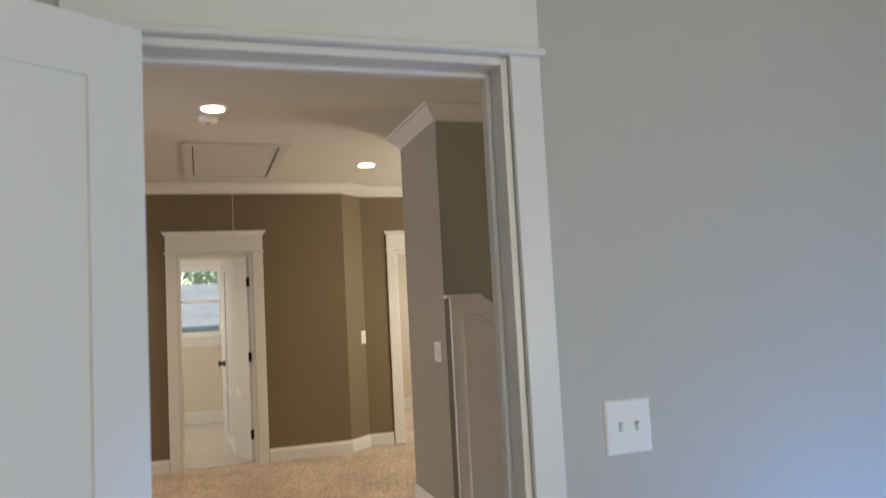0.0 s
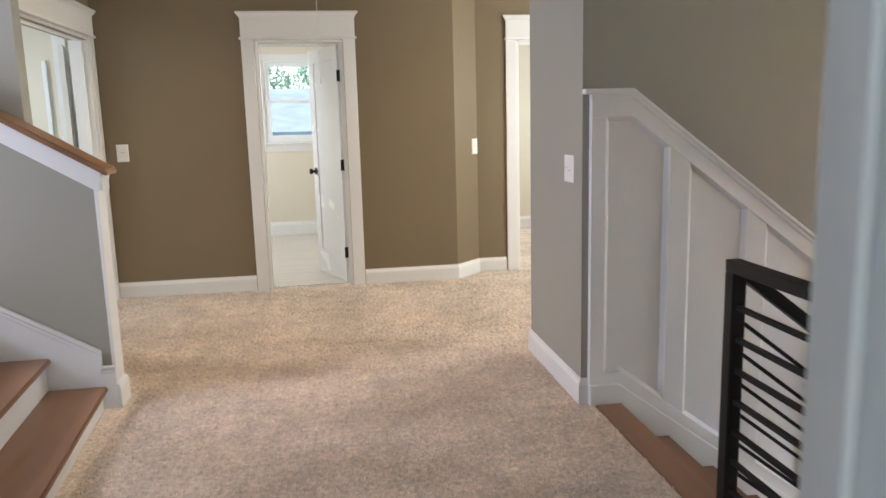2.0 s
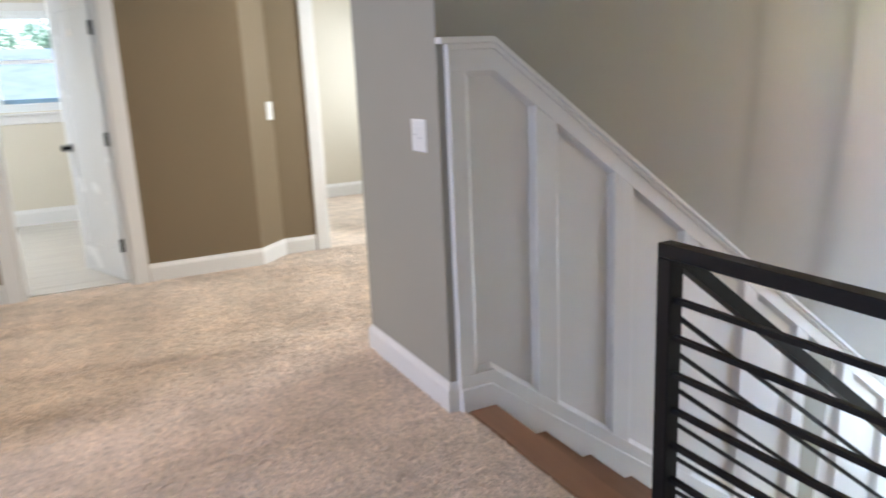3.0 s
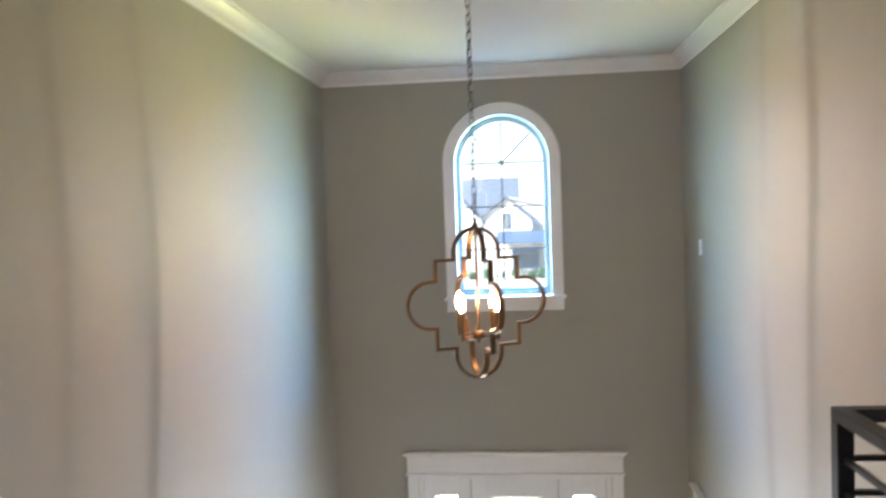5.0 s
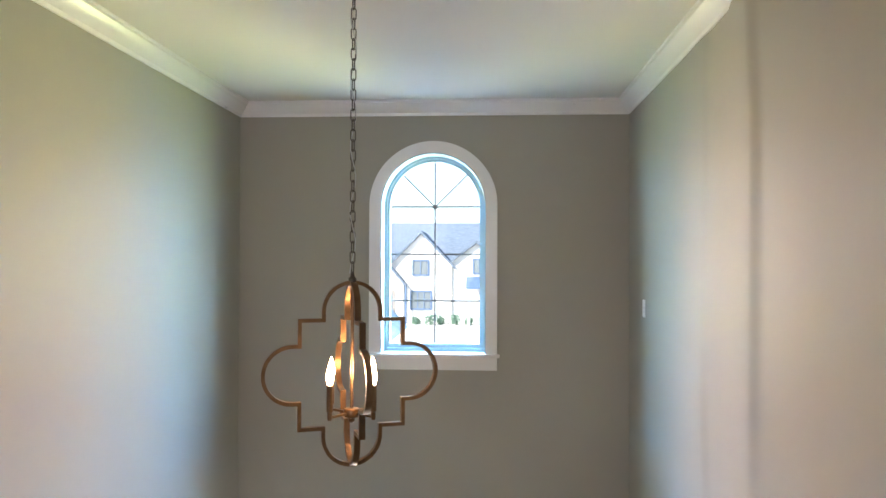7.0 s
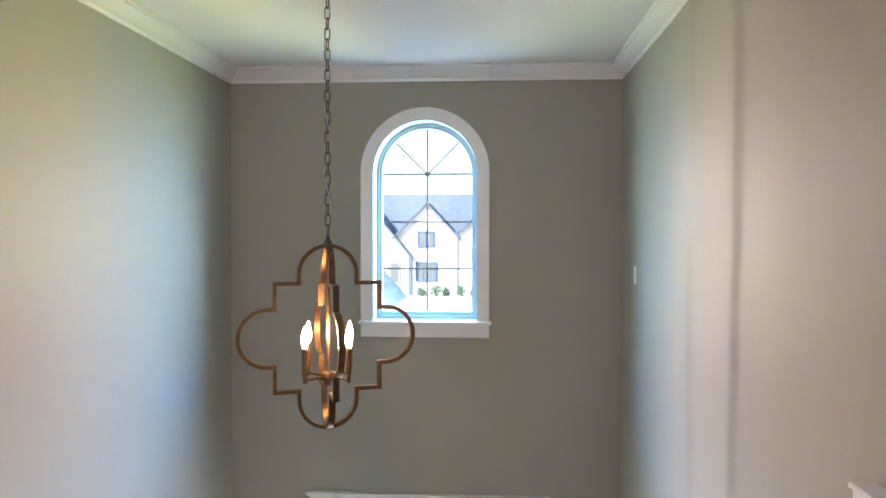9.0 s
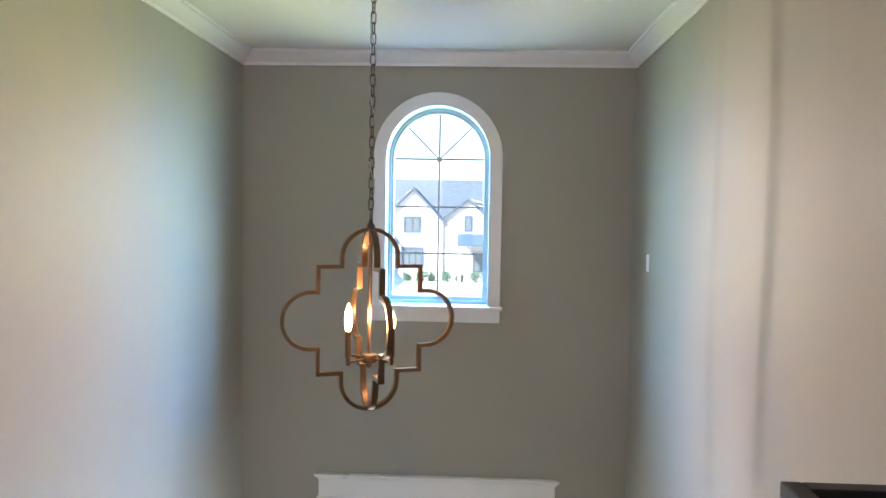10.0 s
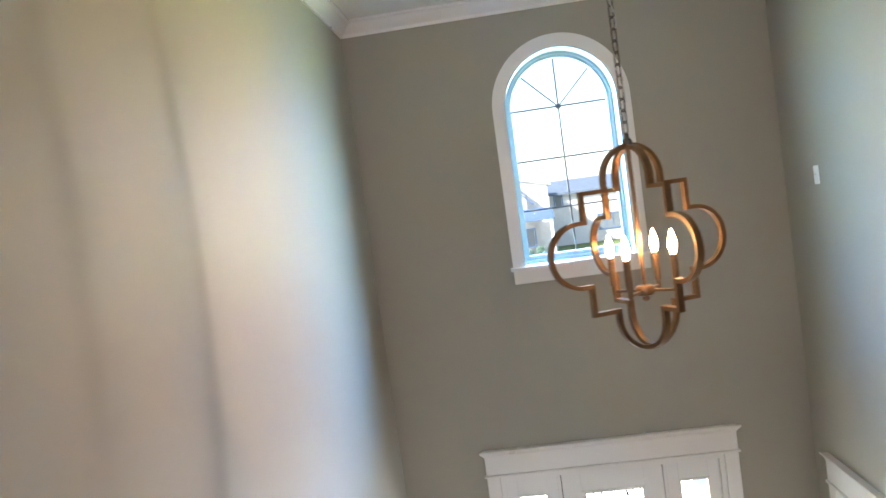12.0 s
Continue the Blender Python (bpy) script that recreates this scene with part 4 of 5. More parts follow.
for i in range(8):
    x = -0.10 - TRUN * i
    top = TZ + TR * i
    low = 0.001 if i == 0 else top - TR + 0.0005
    part("riser", flared(x - 0.045, x - 0.028, -1.965, -0.023, low, top - 0.0285), TRIM, ups)
    part("tread", flared(x - 0.29, x, -1.965, -0.023, top - 0.028, top), OAK, ups, bevel=0.007, segments=2)
    if i < 7:
        part("carcass", flared(x - 0.289, x - 0.0455, -1.96, -0.024, 0.0, top - 0.0285), TRIM, ups)
half = thing("half_wall", pose(0, 0, 0), "grey half wall with a brown oak cap along the upper stair", "half wall", kind="structure")
HX = -0.505
K = -0.600


def half_z(x):
    return 1.135 + K * (x - HX)


b = bmesh.new()
prism(b, [(HX, 0.0), (HX, half_z(HX)), (-3.2, half_z(-3.2)), (-3.2, 0.0)], "y", 5.25, 5.37)
part("body", b, PAINT, half)
part("end_trim", boxes((HX + 0.0005, HX + 0.018, 5.245, 5.375, 0.0, half_z(HX) - 0.002)), TRIM, half, bevel=0.002)
b = bmesh.new()
x0, x1 = HX + 0.045, -3.2
prism(b, [(x0 - 0.02, half_z(x0) - 0.028), (x0, half_z(x0) + 0.062), (x1, half_z(x1) + 0.062), (x1, half_z(x1) - 0.028)], "y", 5.228, 5.249)
part("cap_board", b, TRIM, half, bevel=0.002)
b = bmesh.new()
prism(b, [(x0 - 0.02, half_z(x0) - 0.028), (x0, half_z(x0) + 0.062), (x1, half_z(x1) + 0.062), (x1, half_z(x1) - 0.028)], "y", 5.371, 5.392)
part("cap_board", b, TRIM, half, bevel=0.002)
part("cap_end", boxes((HX + 0.019, HX + 0.040, 5.2495, 5.3705, half_z(HX) - 0.05, half_z(HX) + 0.030)), TRIM, half)
b = bmesh.new()
x0 = HX + 0.075
prism(b, [(x0, half_z(x0) + 0.0625), (x0, half_z(x0) + 0.094), (x1, half_z(x1) + 0.094), (x1, half_z(x1) + 0.0625)], "y", 5.212, 5.398)
part("cap", b, OAKX, half, "brown stained oak cap", bevel=0.008, segments=2)
# skirt along the treads, with a stepped moulding
b = bmesh.new()
SKS = 0.585
sk = [(HX + 0.016, 0.0), (HX + 0.016, 0.205), (HX - 0.052, 0.205), (HX - 0.052, 0.285), (-2.6, 0.285 + SKS * (2.6 + HX - 0.052)), (-2.6, 0.0)]
prism(b, sk, "y", 5.232, 5.2495)
part("skirt_board", b, TRIM, half)
for d, th in ((0.0, 0.014), (0.020, 0.009), (0.038, 0.005)):
    b = bmesh.new()
    u = 0.013
    xk = HX - 0.038 - d * 0.5
    line = [(HX + 0.017, 0.222 - d), (xk, 0.222 - d), (xk, 0.302 - d), (-2.6, 0.302 - d + SKS * (2.6 + xk))]
    line2 = [(x - (u if k in (1, 2) else 0), z - u) for k, (x, z) in enumerate(line)]
    prism(b, line + line2[::-1], "y", 5.2318 - th, 5.2319)
    part("skirt_moulding", b, TRIM, half)
b = bmesh.new()
sweep(b, [(0, 0.0), (0.016, 0.0), (0.016, 0.10), (0.010, 0.118), (0, 0.13)], [(HX + 0.018, 5.231), (HX + 0.018, 5.376), (HX - 0.6, 5.376)], 1)
part("baseboard", b, TRIM, half)

# ---- switches ----


def plate(m, gangs, style, label, size=None):
    w, h = size or ((0.116, 0.118) if gangs == 2 else (0.072, 0.116))
    t = thing("light_switch", m, label, "light switch")
    b = bmesh.new()
    rings = []
    for y, inset in ((-0.0004, 0.0), (-0.0018, 0.0002), (-0.0048, 0.0040), (-0.0058, 0.0070)):
        u, v = w / 2 - inset, h / 2 - inset
        rings.append([b.verts.new(p) for p in ((-u, y, -v), (u, y, -v), (u, y, v), (-u, y, v))])
    for lo, hi in zip(rings, rings[1:]):
        for k in range(4):
            b.faces.new((lo[k], lo[(k + 1) % 4], hi[(k + 1) % 4], hi[k]))
    b.faces.new(rings[-1])
    b.faces.new(rings[0][::-1])
    part("cover", b, PLASTIC, t)
    for g in range(gangs):
        cx = 0 if gangs == 1 else (-0.023 if g == 0 else 0.023)
        if style == "toggle":
            part("slot_or_shade_line", boxes((cx - 0.005, cx + 0.005, -0.0066, -0.0061, -0.012, 0.012)), STEEL, t)
            b = bmesh.new()
            prism(b, [(-0.0068, -0.004), (-0.018, 0.002), (-0.018, 0.009), (-0.0068, 0.010)], "x", cx - 0.0045, cx + 0.0045)
            part("toggle", b, PLASTIC, t, bevel=0.001)
        else:
            part("rocker", boxes((cx - 0.017, cx + 0.017, -0.0085, -0.0062, -0.033, 0.033)), PLASTIC, t, bevel=0.001)
            # thin dark bar stands in for the shading line across each rocker
            part("slot_or_shade_line", boxes((cx - 0.014, cx + 0.014, -0.0091, -0.0086, 0.002 - 0.012 * g, 0.006 - 0.012 * g)), STEEL, t)
        for s in (-1, 1):
            z = 0.030 if style == "toggle" else 0.047
            b = bmesh.new()
            cyl(b, (cx, -0.0075, s * z), (cx, -0.006, s * z), 0.0028, 10)
            part("screw", b, PLASTIC, t)
    return t


plate(pose(1.277, 1.92, 1.110), 2, "toggle", "white double toggle switch plate beside the doorway", (0.130, 0.134))
plate(pose(CX0, 4.955, 1.128, 0, 0, -90), 2, "rocker", "white double rocker switch on the wall end by the stair", (0.13, 0.130))
plate(pose(-0.995, WY, 1.18), 1, "rocker", "white switch on the far hall wall by the corner", (0.092, 0.138))
plate(pose(6.515, WR, 1.233, 0, 0, 180), 1, "rocker", "white switch plate high on the foyer wall near the window")
plate(pose(1.895, 7.955, 1.14, 0, 0, 45), 1, "rocker", "white switch on the short angled wall", (0.085, 0.135))

# ---- ceiling fixtures ----


def downlight(x, y):
    t = thing("recessed_light", pose(x, y, CEILING), "lit white recessed ceiling light", "ceiling light", "recessed lights in the hall")
    b = bmesh.new()
    lathe(b, [(0.070, -0.0015), (0.090, -0.0015), (0.094, -0.004), (0.090, -0.010), (0.072, -0.012)], n=32)
    part("trim_ring", b, TRIM, t, smooth=True)
    b = bmesh.new()
    lathe(b, [(0.001, -0.0125), (0.070, -0.0125), (0.070, -0.0135), (0.001, -0.0135)], n=32)
    part("lens", b, LENS, t, "glowing warm lens")
    area("hall_lamp", (x, y, CEILING - 0.022), (x, y, 0), 0.13, 0.13, 1.15, WARM, "DISK").data.spread = radians(115)
    return t


for x, y in ((0.385, 5.0), (1.73, 6.73), (-0.31, 6.60)):
    downlight(x, y)
smoke = thing("smoke_detector", pose(0.360, 5.25, CEILING), "round white smoke detector on the ceiling", "smoke detector")
b = bmesh.new()
lathe(b, [(0.001, -0.001), (0.066, -0.001), (0.066, -0.012), (0.058, -0.016), (0.058, -0.024), (0.050, -0.036), (0.001, -0.040)], n=32)
part("body", b, PLASTIC, smoke, smooth=True)
b = bmesh.new()
lathe(b, [(0.001, -0.0405), (0.012, -0.0405), (0.010, -0.043), (0.001, -0.0435)], n=16)
part("button", b, DARKMETAL, smoke)

hatch = thing("attic_hatch", pose(0.175, 5.97, CEILING), "white attic hatch with a plain frame in the ceiling", "attic hatch", kind="structure")
HW, HL = 0.80, 1.42
fr = 0.075
part("hatch_frame", boxes((0, fr, 0, HL, -0.018, -0.0005), (HW - fr, HW, 0, HL, -0.018, -0.0005), (fr, HW - fr, 0, fr, -0.018, -0.0005), (fr, HW - fr, HL - fr, HL, -0.018, -0.0005)), TRIM, hatch, bevel=0.002)
part("hatch_panel", boxes((fr + 0.010, HW - fr - 0.010, fr + 0.010, HL - fr - 0.010, -0.010, -0.0025)), TRIM, hatch, bevel=0.002)
# black sheet over the ceiling stands in for the shade round the panel
part("gap", boxes((fr + 0.0005, HW - fr - 0.0005, fr + 0.0005, HL - fr - 0.0005, -0.002, -0.0006)), BLACK, hatch, "black sheet as the shade in the gap round the panel")
cord = thing("pull_cord", pose(0.588, 7.30, CEILING - 0.01), "thin white attic pull cord hanging from the hatch", "cord")
b = bmesh.new()
cyl(b, (0, 0, -0.002), (0, 0, -1.00), 0.0024, 8)
part("cord", b, STRING, cord)
b = bmesh.new()
lathe(b, [(0.002, -1.05), (0.008, -1.045), (0.006, -1.01), (0.002, -1.00)], n=12)
part("pull", b, STRING, cord, smooth=True)

# ceiling lamp inside the bright room
dome = thing("flush_ceiling_light", pose(0.95, 9.1, 2.30), "lit frosted flush ceiling light in the bright room", "ceiling light")
b = bmesh.new()
lathe(b, [(0.001, -0.001), (0.15, -0.001), (0.15, -0.02), (0.13, -0.05), (0.08, -0.075), (0.001, -0.085)], n=28)
part("shade", b, glowing("glowing opal shade", (1.0, 0.66, 0.34), 4.0), dome, smooth=True)

# ---- chandelier ----
CHX, CHY, CHZ = 4.195, 3.345, 1.142
chand = thing("chandelier", pose(CHX, CHY, CHZ), "antique bronze quatrefoil lantern chandelier with four lit candle bulbs", "chandelier")


def quatrefoil():
    q = []
    r = 0.100
    for i in range(13):
        a = math.pi / 2 * i / 12
        q.append((r * math.sin(a), 0.216 + r * math.cos(a)))
    q += [(0.100, 0.186), (0.182, 0.186), (0.182, 0.098)]
    for i in range(13):
        a = math.pi / 2 * i / 12
        q.append((0.206 + 0.098 * math.sin(a), 0.098 * math.cos(a)))
    half_ = q + [(x, -z) for x, z in q[::-1]][1:]
    full = half_ + [(-x, z) for x, z in half_[::-1]][1:-1]
    out = [full[0]]
    for p in full[1:]:
        if (Vector(p) - Vector(out[-1])).length > 1e-5:
            out.append(p)
    return out


def flat_loop(pts, thick, depth):
    """A flat bar bent along a closed outline in the xz plane."""
    bm = bmesh.new()
    P = [Vector(p) for p in pts]
    n = len(P)
    rings = []
    for i in range(n):
        d0, d1 = (P[i] - P[i - 1]).normalized(), (P[(i + 1) % n] - P[i]).normalized()
        n0, n1 = Vector((d0.y, -d0.x)), Vector((d1.y, -d1.x))
        m = n0 + n1
        m = m / max(m.dot(n0), 0.3)
        o, q = P[i] + m * thick / 2, P[i] - m * thick / 2
        rings.append([bm.verts.new((v.x, y, v.y)) for v, y in ((o, -depth / 2), (o, depth / 2), (q, depth / 2), (q, -depth / 2))])
    for i in range(n):
        a, c = rings[i], rings[(i + 1) % n]
        for k in range(4):
            bm.faces.new([a[k], c[k], c[(k + 1) % 4], a[(k + 1) % 4]])
    return bm


for ang, scale in ((111, 1.038), (21, 1.024)):
    b = flat_loop([(x * scale, z * scale) for x, z in quatrefoil()], 0.0135, 0.022)
    bmesh.ops.rotate(b, cent=(0, 0, 0), matrix=Matrix.Rotation(radians(ang), 3, "Z"), verts=b.verts)
    part("quatrefoil_frame", b, BRONZE, chand, smooth=True)
HUBZ = -0.140
b = bmesh.new()
cyl(b, (0, 0, HUBZ), (0, 0, 0.325), 0.0065, 12)
part("centre_rod", b, BRONZE, chand, smooth=True)
b = bmesh.new()
lathe(b, [(0.004, -0.040), (0.012, -0.034), (0.012, -0.022), (0.026, -0.018), (0.030, -0.012), (0.030, 0.006), (0.026, 0.012), (0.006, 0.016)], (0, 0, HUBZ), 24)
part("hub", b, BRONZE, chand, smooth=True)
for k in range(4):
    a = radians(55 + 90 * k)
    c, s = math.cos(a), math.sin(a)
    b = bmesh.new()
    bar(b, (0.026 * c, 0.026 * s, HUBZ - 0.004), (0.112 * c, 0.112 * s, HUBZ - 0.004), 0.010, 0.008)
    arm = part("arm", b, BRONZE, chand)
    X, Y = 0.108 * c, 0.108 * s
    b = bmesh.new()
    lathe(b, [(0.007, -0.014), (0.0085, -0.004), (0.0085, 0.014), (0.0115, 0.016), (0.0115, 0.108), (0.0095, 0.110)], (X, Y, HUBZ), 16)
    part("candle_sleeve", b, BRONZE, arm, smooth=True)
    b = bmesh.new()
    lathe(b, [(0.007, 0.110), (0.0085, 0.117), (0.0122, 0.130), (0.0130, 0.139), (0.0106, 0.156), (0.0060, 0.172), (0.0026, 0.182), (0.0008, 0.187)], (X, Y, HUBZ), 16)
    part("bulb", b, BULB, arm, "glowing flame-tip bulb", smooth=True)
b = bmesh.new()
lathe(b, [(0.002, 0.320), (0.014, 0.323), (0.015, 0.342), (0.008, 0.350), (0.006, 0.366), (0.002, 0.368)], n=20)
part("top_finial", b, DARKMETAL, chand, smooth=True)


def chain_link(rot):
    bm = bmesh.new()
    seq = []
    for i in range(20):
        a = 2 * math.pi * i / 20
        seq.append((0.0095 * math.cos(a), 0.0095 * math.sin(a) + (0.012 if math.sin(a) >= 0 else -0.012)))
    ring = []
    n = len(seq)
    for i in range(n):
        p, q, o = Vector(seq[i]), Vector(seq[(i + 1) % n]), Vector(seq[i - 1])
        d = (q - o).normalized()
        m = Vector((d.y, -d.x))
        row = []
        for k in range(6):
            a = 2 * math.pi * k / 6
            v = p + m * 0.0022 * math.cos(a)
            row.append(bm.verts.new((v.x, 0.0022 * math.sin(a), v.y)))
        ring.append(row)
    for i in range(n):
        a, c = ring[i], ring[(i + 1) % n]
        for k in range(6):
            bm.faces.new([a[k], c[k], c[(k + 1) % 6], a[(k + 1) % 6]])
    bmesh.ops.rotate(bm, cent=(0, 0, 0), matrix=Matrix.Rotation(rot, 3, "Z"), verts=bm.verts)
    return bm


links = [part("chain_link", chain_link(radians(r)), DARKMETAL, chand, smooth=True) for r in (35, 125)]
z, i = 0.382, 0
for l in links:
    l.location = (0, 0, z + 0.037 * i)
    i += 1
while z + 0.037 * i < CEILING - CHZ - 0.03:
    o = links[i % 2].copy()
    scene.collection.objects.link(o)
    o.location = (0, 0, z + 0.037 * i)
    i += 1
b = bmesh.new()
pts = [(0.010 * math.sin(k * 0.8), 0.010 * math.cos(k * 0.8), 0.360 + k * (CEILING - CHZ - 0.390) / 40) for k in range(41)]
rings = [[b.verts.new((px + 0.0022 * math.cos(a * 1.0472), py + 0.0022 * math.sin(a * 1.0472), pz)) for a in range(6)] for px, py, pz in pts]
for lo, hi in zip(rings, rings[1:]):
    for k in range(6):
        b.faces.new((lo[k], lo[(k + 1) % 6], hi[(k + 1) % 6], hi[k]))
b.faces.new(rings[-1])
b.faces.new(rings[0][::-1])
part("lamp_cord", b, STEEL, chand, "thin silvery lamp cord woven through the chain")
b = bmesh.new()
lathe(b, [(0.006, -0.035), (0.012, -0.028), (0.055, -0.012), (0.062, -0.002), (0.001, -0.001)], (0, 0, CEILING - CHZ), 28)
part("canopy", b, BRONZE, chand, smooth=True)

# ---- outside ----
GZ0 = -3.45
g = bmesh.new()
bx(g, -400, 400, -400, 400, GZ0 - 0.5, GZ0)
setting("ground", g, GRASS, "mown green lawn stretching away from the house", "lawn")
setting("road", boxes((30, 37, -200, 200, GZ0, GZ0 + 0.03)), ASPHALT, "grey asphalt residential street", "road")
setting("kerb", boxes((29.7, 30, -200, 200, GZ0, GZ0 + 0.13), (37, 37.3, -200, 200, GZ0, GZ0 + 0.13)), CONCRETE, "pale concrete kerb", "kerb")
setting("pavement", boxes((7.3, 9.5, 1.0, 5.6, GZ0, GZ0 + 0.25), (9.5, 29.7, -4, 9, GZ0, GZ0 + 0.05), (37.3, 57.95, -60, 60, GZ0 + 0.001, GZ0 + 0.06)), CONCRETE, "pale sunlit concrete drive and walk", "pavement")


def house_window(parent, y0, y1, z0, z1, x, lights=2):
    w = part("window", boxes((x - 0.10, x - 0.02, y0, y1, z0, z0 + 0.10), (x - 0.10, x - 0.02, y0, y1, z1 - 0.10, z1), (x - 0.10, x - 0.02, y0, y0 + 0.10, z0 + 0.1, z1 - 0.1), (x - 0.10, x - 0.02, y1 - 0.10, y1, z0 + 0.1, z1 - 0.1)),
             METALROOF, parent, "dark framed window")
    n = lights
    for k in range(n):
        a, c = y0 + 0.1 + (y1 - y0 - 0.2) * k / n, y0 + 0.1 + (y1 - y0 - 0.2) * (k + 1) / n
        part("pane", boxes((x - 0.06, x - 0.045, a + 0.03, c - 0.03, z0 + 0.1, z1 - 0.1)), DARKPANE, w)
        if k:
            part("mullion", boxes((x - 0.095, x - 0.03, a - 0.0295, a + 0.0295, z0 + 0.1005, z1 - 0.1005)), METALROOF, w)
    return w


def gable(parent, x_front, x_back, yc, half_w, z_eave, z_peak, over=0.25, t=0.22):
    """A cross gable: front wall with its peak, and two roof slopes that run back."""
    bm = bmesh.new()
    prism(bm, [(yc - half_w, GZ0), (yc + half_w, GZ0), (yc + half_w, z_eave), (yc, z_peak - 0.05), (yc - half_w, z_eave)], "x", x_front, x_back)
    part("wall", bm, BRICKW, parent, "whitewashed brick gable wall")
    s = (z_peak - z_eave) / half_w
    for sg in (-1, 1):
        bm = bmesh.new()
        e = half_w + over
        ye, ze = yc + sg * e, z_peak - s * e
        prism(bm, [(yc, z_peak), (ye, ze), (ye, ze + t), (yc, z_peak + t)], "x", x_front - 0.3, x_back + 3.5)
        part("roof_slope", bm, SHINGLE, parent, "grey shingled roof slope")


house = thing("house_across", pose(0, 0, 0), "whitewashed brick two-storey house with grey gabled roof across the street", "house")
XF = 58.0
part("wall", boxes((XF + 1.2, XF + 11, 2.7, 20.0, GZ0, 1.2)), BRICKW, house, "whitewashed brick main wall")
b = bmesh.new()
prism(b, [(XF + 0.8, 1.15), (XF + 6.2, 4.60), (XF + 11.6, 1.15), (XF + 11.6, 0.95), (XF + 6.2, 4.35), (XF + 0.8, 0.95)], "y", 2.62, 20.3)
part("roof", b, SHINGLE, house, "grey shingled main roof")
gable(house, XF, XF + 1.2, 8.0, 2.35, 1.05, 3.50)
gable(house, XF + 0.2, XF + 1.2, 3.75, 1.95, 1.28, 2.78, over=0.12)
gable(house, XF - 0.3, XF + 1.2, 12.2, 2.9, -0.35, 3.15)
b = bmesh.new()
prism(b, [(3.75, 2.80), (0.05, 1.92), (0.05, GZ0), (3.75, GZ0)], "x", XF + 1.21, XF + 7)
part("wall", b, BRICKW, house, "white brick side wing wall")
b = bmesh.new()
prism(b, [(3.75, 2.82), (-0.25, 1.86), (-0.25, 1.98), (3.75, 2.94)], "x", XF + 1.0, XF + 7.2)
part("wing_roof", b, CONCRETE, house, "pale metal wing roof bright in the sun")
house_window(house, 7.36, 8.66, 0.27, 1.47, XF)
house_window(house, 7.14, 8.83, -2.33, -0.87, XF, 3)
house_window(house, 5.32, 6.02, -2.56, -1.25, XF + 1.2, 1)
house_window(house, 3.43, 4.03, 0.42, 1.60, XF + 0.2, 1)
house_window(house, 1.36, 3.35, -2.68, -1.23, XF + 0.2, 3)
for y0, z0, y1, z1 in ((8.83, -0.80, 7.14, -0.62), (8.66, 1.50, 7.36, 1.64), (3.45, -1.20, 1.26, -1.05)):
    part("lintel", boxes((XF - 0.03 if y0 > 4 else XF + 0.17, XF + 0.1 if y0 > 4 else XF + 0.3, y1, y0, z0, z1)), CONCRETE, house)
b = bmesh.new()
prism(b, [(4.55, -0.66), (3.85, 0.22), (0.6, 0.22), (-0.1, -0.66)], "x", XF + 0.10, XF + 0.19)
part("porch_roof", b, METALROOF, house, "dark metal porch roof")
b = bmesh.new()
prism(b, [(XF - 1.6, -0.66), (XF - 1.6, -0.56), (XF + 0.09, 0.20), (XF + 0.09, 0.08)], "y", -0.05, 4.5)
part("porch_roof", b, METALROOF, house, "dark metal porch roof")
for y in (0.2, 4.3):
    part("porch_post", boxes((XF - 1.5, XF - 1.3, y - 0.1, y + 0.1, GZ0, -0.665)), TRIM, house)
b = bmesh.new()
pts_ = [(9.92, GZ0 + 0.05), (10.91, GZ0 + 0.05)] + [(10.415 + 0.495 * math.cos(math.pi * i / 12), -1.10 + 0.42 * math.sin(math.pi * i / 12)) for i in range(13)]
prism(b, pts_, "x", XF - 0.36, XF - 0.302)
part("arched_door", b, BARK, house, "brown arched entry door")
part("door_pane", boxes((XF - 0.372, XF - 0.361, 10.12, 10.66, -2.4, -1.0)), DARKPANE, house)
b = bmesh.new()
cyl(b, (XF - 0.45, 10.45, 1.10), (XF - 0.45, 9.10, -0.52), 0.07, 8)
cyl(b, (XF - 0.45, 9.10, -0.52), (XF - 0.45, 9.10, GZ0), 0.06, 8)
part("downspout", b, METALROOF, house)
b = bmesh.new()
cyl(b, (XF - 0.05, 3.05, 2.2), (XF - 0.05, 1.25, 0.55), 0.06, 8)
part("downspout", b, METALROOF, house, "grey gutter pipe along the gable")

# corner of the lower roof beside the entrance, seen below the arched window
bay = thing("bay_roof", pose(0, 0, 0), "blue-grey shingled corner of a low roof outside the window", "roof")
part("bay_wall", boxes((10.45, 12.15, 4.20, 4.90, GZ0, 0.52)), BRICKW, bay)
for k in range(9):
    y, z = 4.03 + 0.10 * k, 0.55 + 0.112 * k
    b = bmesh.new()
    prism(b, [(y, z), (y + 0.115, z + 0.118), (y + 0.115, z + 0.140), (y, z + 0.032)], "x", 10.3, 12.3)
    part("shingle_course", b, SHINGLE, bay)


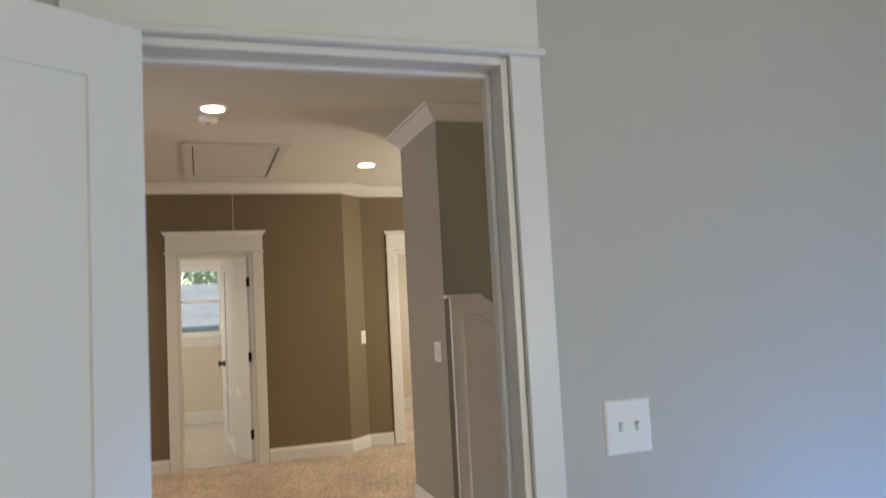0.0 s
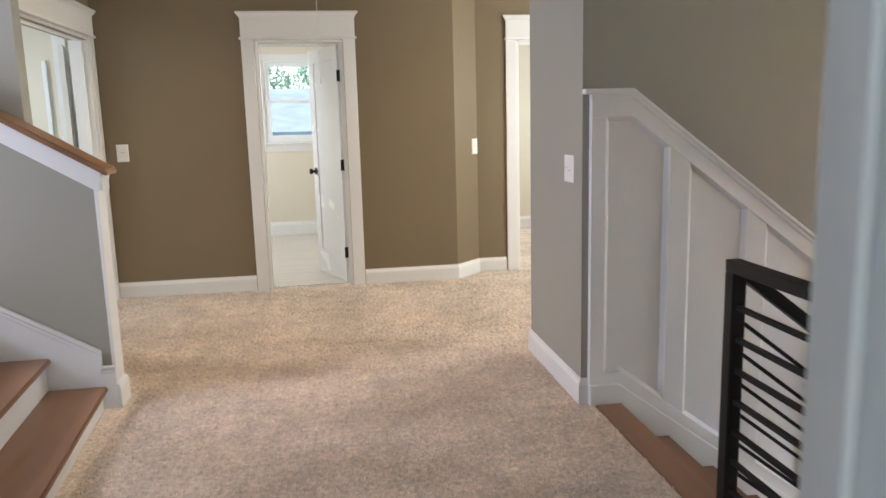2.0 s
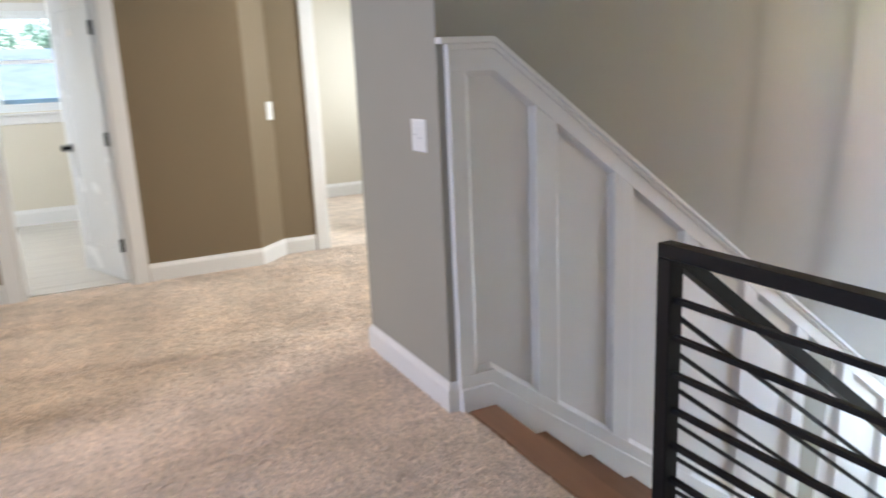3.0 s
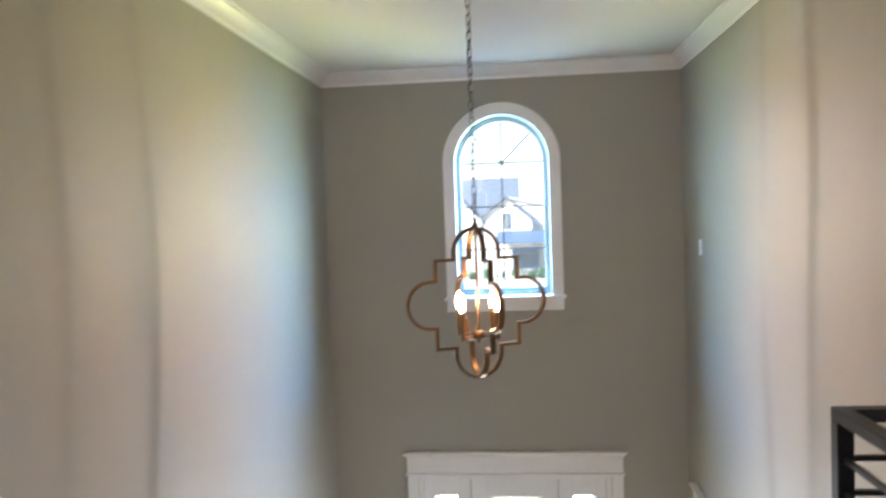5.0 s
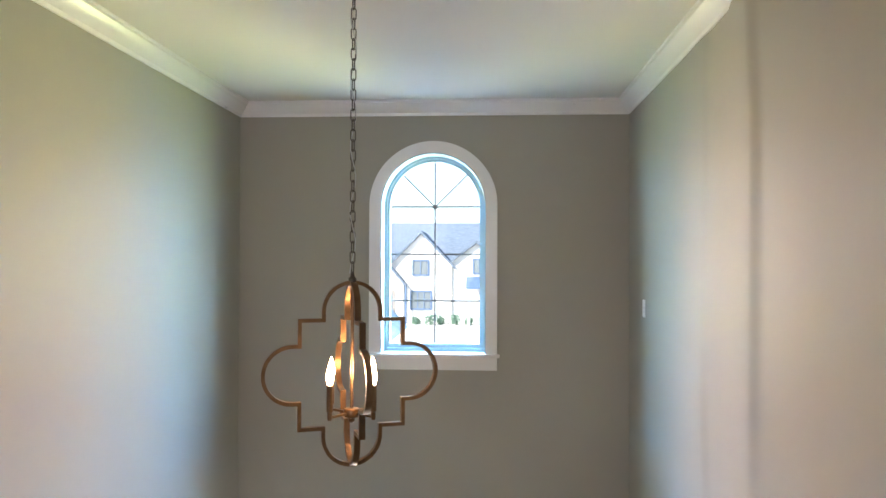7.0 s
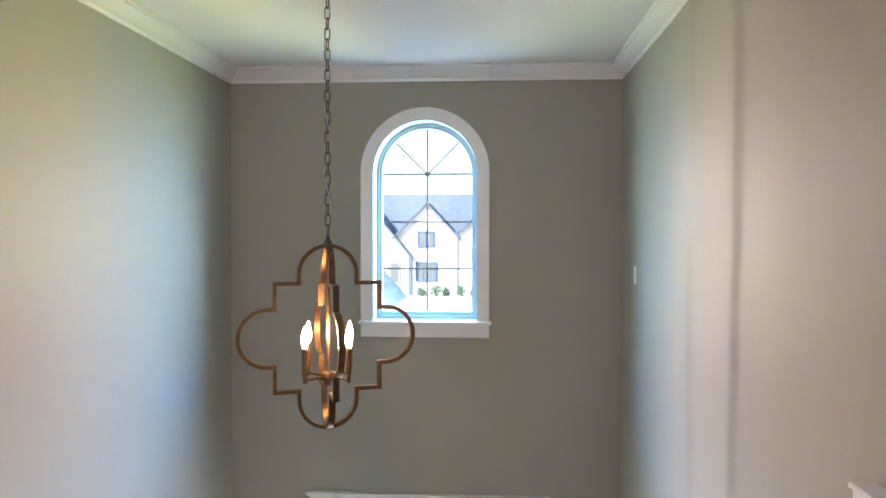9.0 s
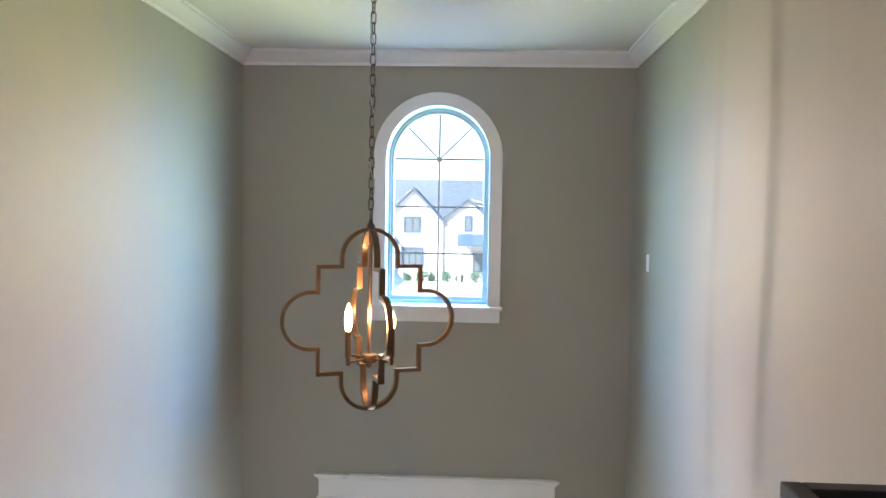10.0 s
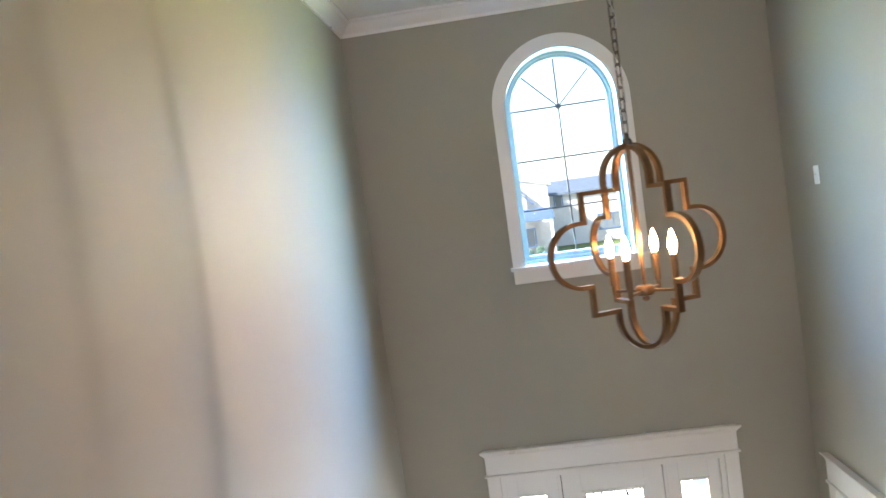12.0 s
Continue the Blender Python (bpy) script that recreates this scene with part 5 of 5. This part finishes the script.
def leaf_clump(bm, c, r, rng, n, size):
    for _ in range(n):
        d = Vector((rng.gauss(0, 1), rng.gauss(0, 1), rng.gauss(0, 1))).normalized()
        p = Vector(c) + d * r * rng.uniform(0.45, 1.0) ** 0.6
        u = Vector((rng.gauss(0, 1), rng.gauss(0, 1), rng.gauss(0, 1))).normalized()
        v = u.cross(d).normalized() if u.cross(d).length > 0.01 else Vector((1, 0, 0))
        s = size * rng.uniform(0.6, 1.3)
        a = [bm.verts.new(p + u * s * i + v * s * j * 0.6) for i, j in ((-1, 0), (0, -0.7), (1, 0), (0, 0.7))]
        bm.faces.new(a)


def shrub(x, y, r, seed):
    rng = random.Random(seed)
    t = thing("shrub", pose(x, y, GZ0), "small rounded green shrub before the house", "shrub", "shrubs along the house")
    bm = bmesh.new()
    for k in range(5):
        leaf_clump(bm, (rng.uniform(-0.4, 0.4) * r, rng.uniform(-0.4, 0.4) * r, r * rng.uniform(0.5, 1.1)), r * 0.6, rng, 60, 0.10)
    part("crown", bm, FOLIAGE, t)
    bm = bmesh.new()
    cyl(bm, (0, 0, 0), (0, 0, r * 0.7), 0.04, 6, 0.02)
    part("stem", bm, BARK, t)


for k, (y, r) in enumerate(((8.3, 0.45), (7.2, 0.6), (6.5, 0.5), (5.2, 0.55), (4.2, 0.5), (3.0, 0.6), (2.1, 0.5), (1.2, 0.55), (0.3, 0.5))):
    shrub(XF - 0.8 - 0.3 * (k % 2), y, r, 20 + k)


def tree(x, y, h, seed, spread=2.6):
    rng = random.Random(seed)
    t = thing("tree", pose(x, y, GZ0), "leafy green tree with an uneven crown", "tree", "trees behind the house")
    bm = bmesh.new()
    cyl(bm, (0, 0, 0), (0.1, 0.05, h * 0.55), 0.22, 10, 0.12)
    tips = []
    for k in range(9):
        a = k * 2.4
        base = Vector((0.08, 0.04, h * rng.uniform(0.32, 0.55)))
        tip = base + Vector((math.cos(a) * spread * rng.uniform(0.4, 0.8), math.sin(a) * spread * rng.uniform(0.4, 0.8), h * rng.uniform(0.1, 0.36)))
        cyl(bm, base, tip, 0.08, 6, 0.02)
        tips.append(tip)
    part("trunk", bm, BARK, t)
    bm = bmesh.new()
    for tip in tips:
        for _ in range(3):
            c = tip + Vector((rng.gauss(0, 0.6), rng.gauss(0, 0.6), rng.gauss(0, 0.6)))
            leaf_clump(bm, c, rng.uniform(0.6, 1.1), rng, 70, 0.16)
    part("crown", bm, FOLIAGE, t)


for k, (x, y, h) in enumerate(((-5.0, 53, 10.5), (-1.8, 55, 11.5), (1.8, 54, 10.0))):
    tree(x, y, h, 50 + k, 3.4)
back = thing("house_behind", pose(0, 0, 0), "grey-blue house with a pale grey shingle roof before the trees", "house")
part("wall", boxes((-9, 3.5, 40, 48, GZ0, 1.0)), SIDING, back)
b = bmesh.new()
prism(b, [(39.5, 0.8), (44, 3.1), (48.5, 0.8), (48.5, 1.0), (44, 3.3), (39.5, 1.0)], "x", -9.3, 3.8)
part("roof", b, PALEROOF, back)
neighbour = thing("house_beyond", pose(0, 0, 0), "pale neighbouring house with a blue-grey roof", "house")
part("wall", boxes((66, 76, -20, -0.6, GZ0, 1.2)), BRICKW, neighbour)
b = bmesh.new()
prism(b, [(65.5, 0.9), (71, 2.0), (76.5, 0.9), (76.5, 1.1), (71, 2.2), (65.5, 1.1)], "y", -20.4, -0.2)
part("roof", b, SHINGLE, neighbour)
house_window(neighbour, -1.6, -0.8, -0.2, 0.9, 66, 1)
house_window(neighbour, -6.3, -4.3, -2.5, -1.1, 66, 3)

# ---- carpet pile: short leaning tufts over the part of the hall that is walked ----


def carpet_pile(rects, step):
    rng = np.random.default_rng(7)
    xs_, ys_ = [], []
    for x0, x1, y0, y1 in rects:
        nx, ny = int((x1 - x0) / step), int((y1 - y0) / step)
        gx, gy = np.meshgrid(np.arange(nx), np.arange(ny))
        xs_.append(x0 + (gx.ravel() + rng.uniform(-0.45, 0.45, nx * ny) + 0.5) * step)
        ys_.append(y0 + (gy.ravel() + rng.uniform(-0.45, 0.45, nx * ny) + 0.5) * step)
    x, y = np.concatenate(xs_), np.concatenate(ys_)
    n = len(x)
    lean = np.zeros((n, 2))
    for k in range(14):
        f, a, ph = rng.uniform(1.5, 16), rng.uniform(0, 6.28), rng.uniform(0, 6.28)
        w = np.sin(f * (x * math.cos(a) + y * math.sin(a)) + ph)
        b_ = rng.uniform(0, 6.28)
        lean += w[:, None] * np.array([math.cos(b_), math.sin(b_)]) * 0.0008
    lean += rng.normal(0, 0.003, (n, 2))
    clump = np.zeros(n)
    for k in range(16):
        f, a, ph = rng.uniform(80, 260), rng.uniform(0, 6.28), rng.uniform(0, 6.28)
        clump += np.sin(f * (x * math.cos(a) + y * math.sin(a)) + ph)
    h = rng.uniform(0.002, 0.006, n) + 0.014 * np.clip(clump / 4.0, 0, 1)
    turn = rng.uniform(0, 6.28, n)
    r = step * 0.62
    co = np.zeros((n, 4, 3))
    for k in range(3):
        co[:, k, 0] = x + r * np.cos(turn + k * 2.094)
        co[:, k, 1] = y + r * np.sin(turn + k * 2.094)
        co[:, k, 2] = 0.0006
    co[:, 3, 0], co[:, 3, 1], co[:, 3, 2] = x + lean[:, 0], y + lean[:, 1], h
    base = (np.arange(n) * 4)[:, None, None]
    tri = (base + np.array([[0, 1, 3], [1, 2, 3], [2, 0, 3]])[None]).reshape(-1)
    me = bpy.data.meshes.new("carpet_pile")
    me.vertices.add(n * 4)
    me.vertices.foreach_set("co", co.reshape(-1).astype(np.float32))
    me.loops.add(len(tri))
    me.loops.foreach_set("vertex_index", tri.astype(np.int32))
    me.polygons.add(n * 3)
    me.polygons.foreach_set("loop_start", np.arange(0, len(tri), 3, dtype=np.int32))
    me.update(calc_edges=True)
    me.validate()
    me.materials.append(CARPET)
    return me


pile = new("carpet_pile", carpet_pile(((-0.43, 1.81, 2.06, 7.74), (-1.12, -0.43, 5.41, 7.74), (1.81, 2.9, 5.665, 7.97), (0.10, 0.76, 7.74, 7.825)), 0.0098))
tagged(pile, "short beige carpet pile leaning in soft patches", "carpet pile", kind="stuff")
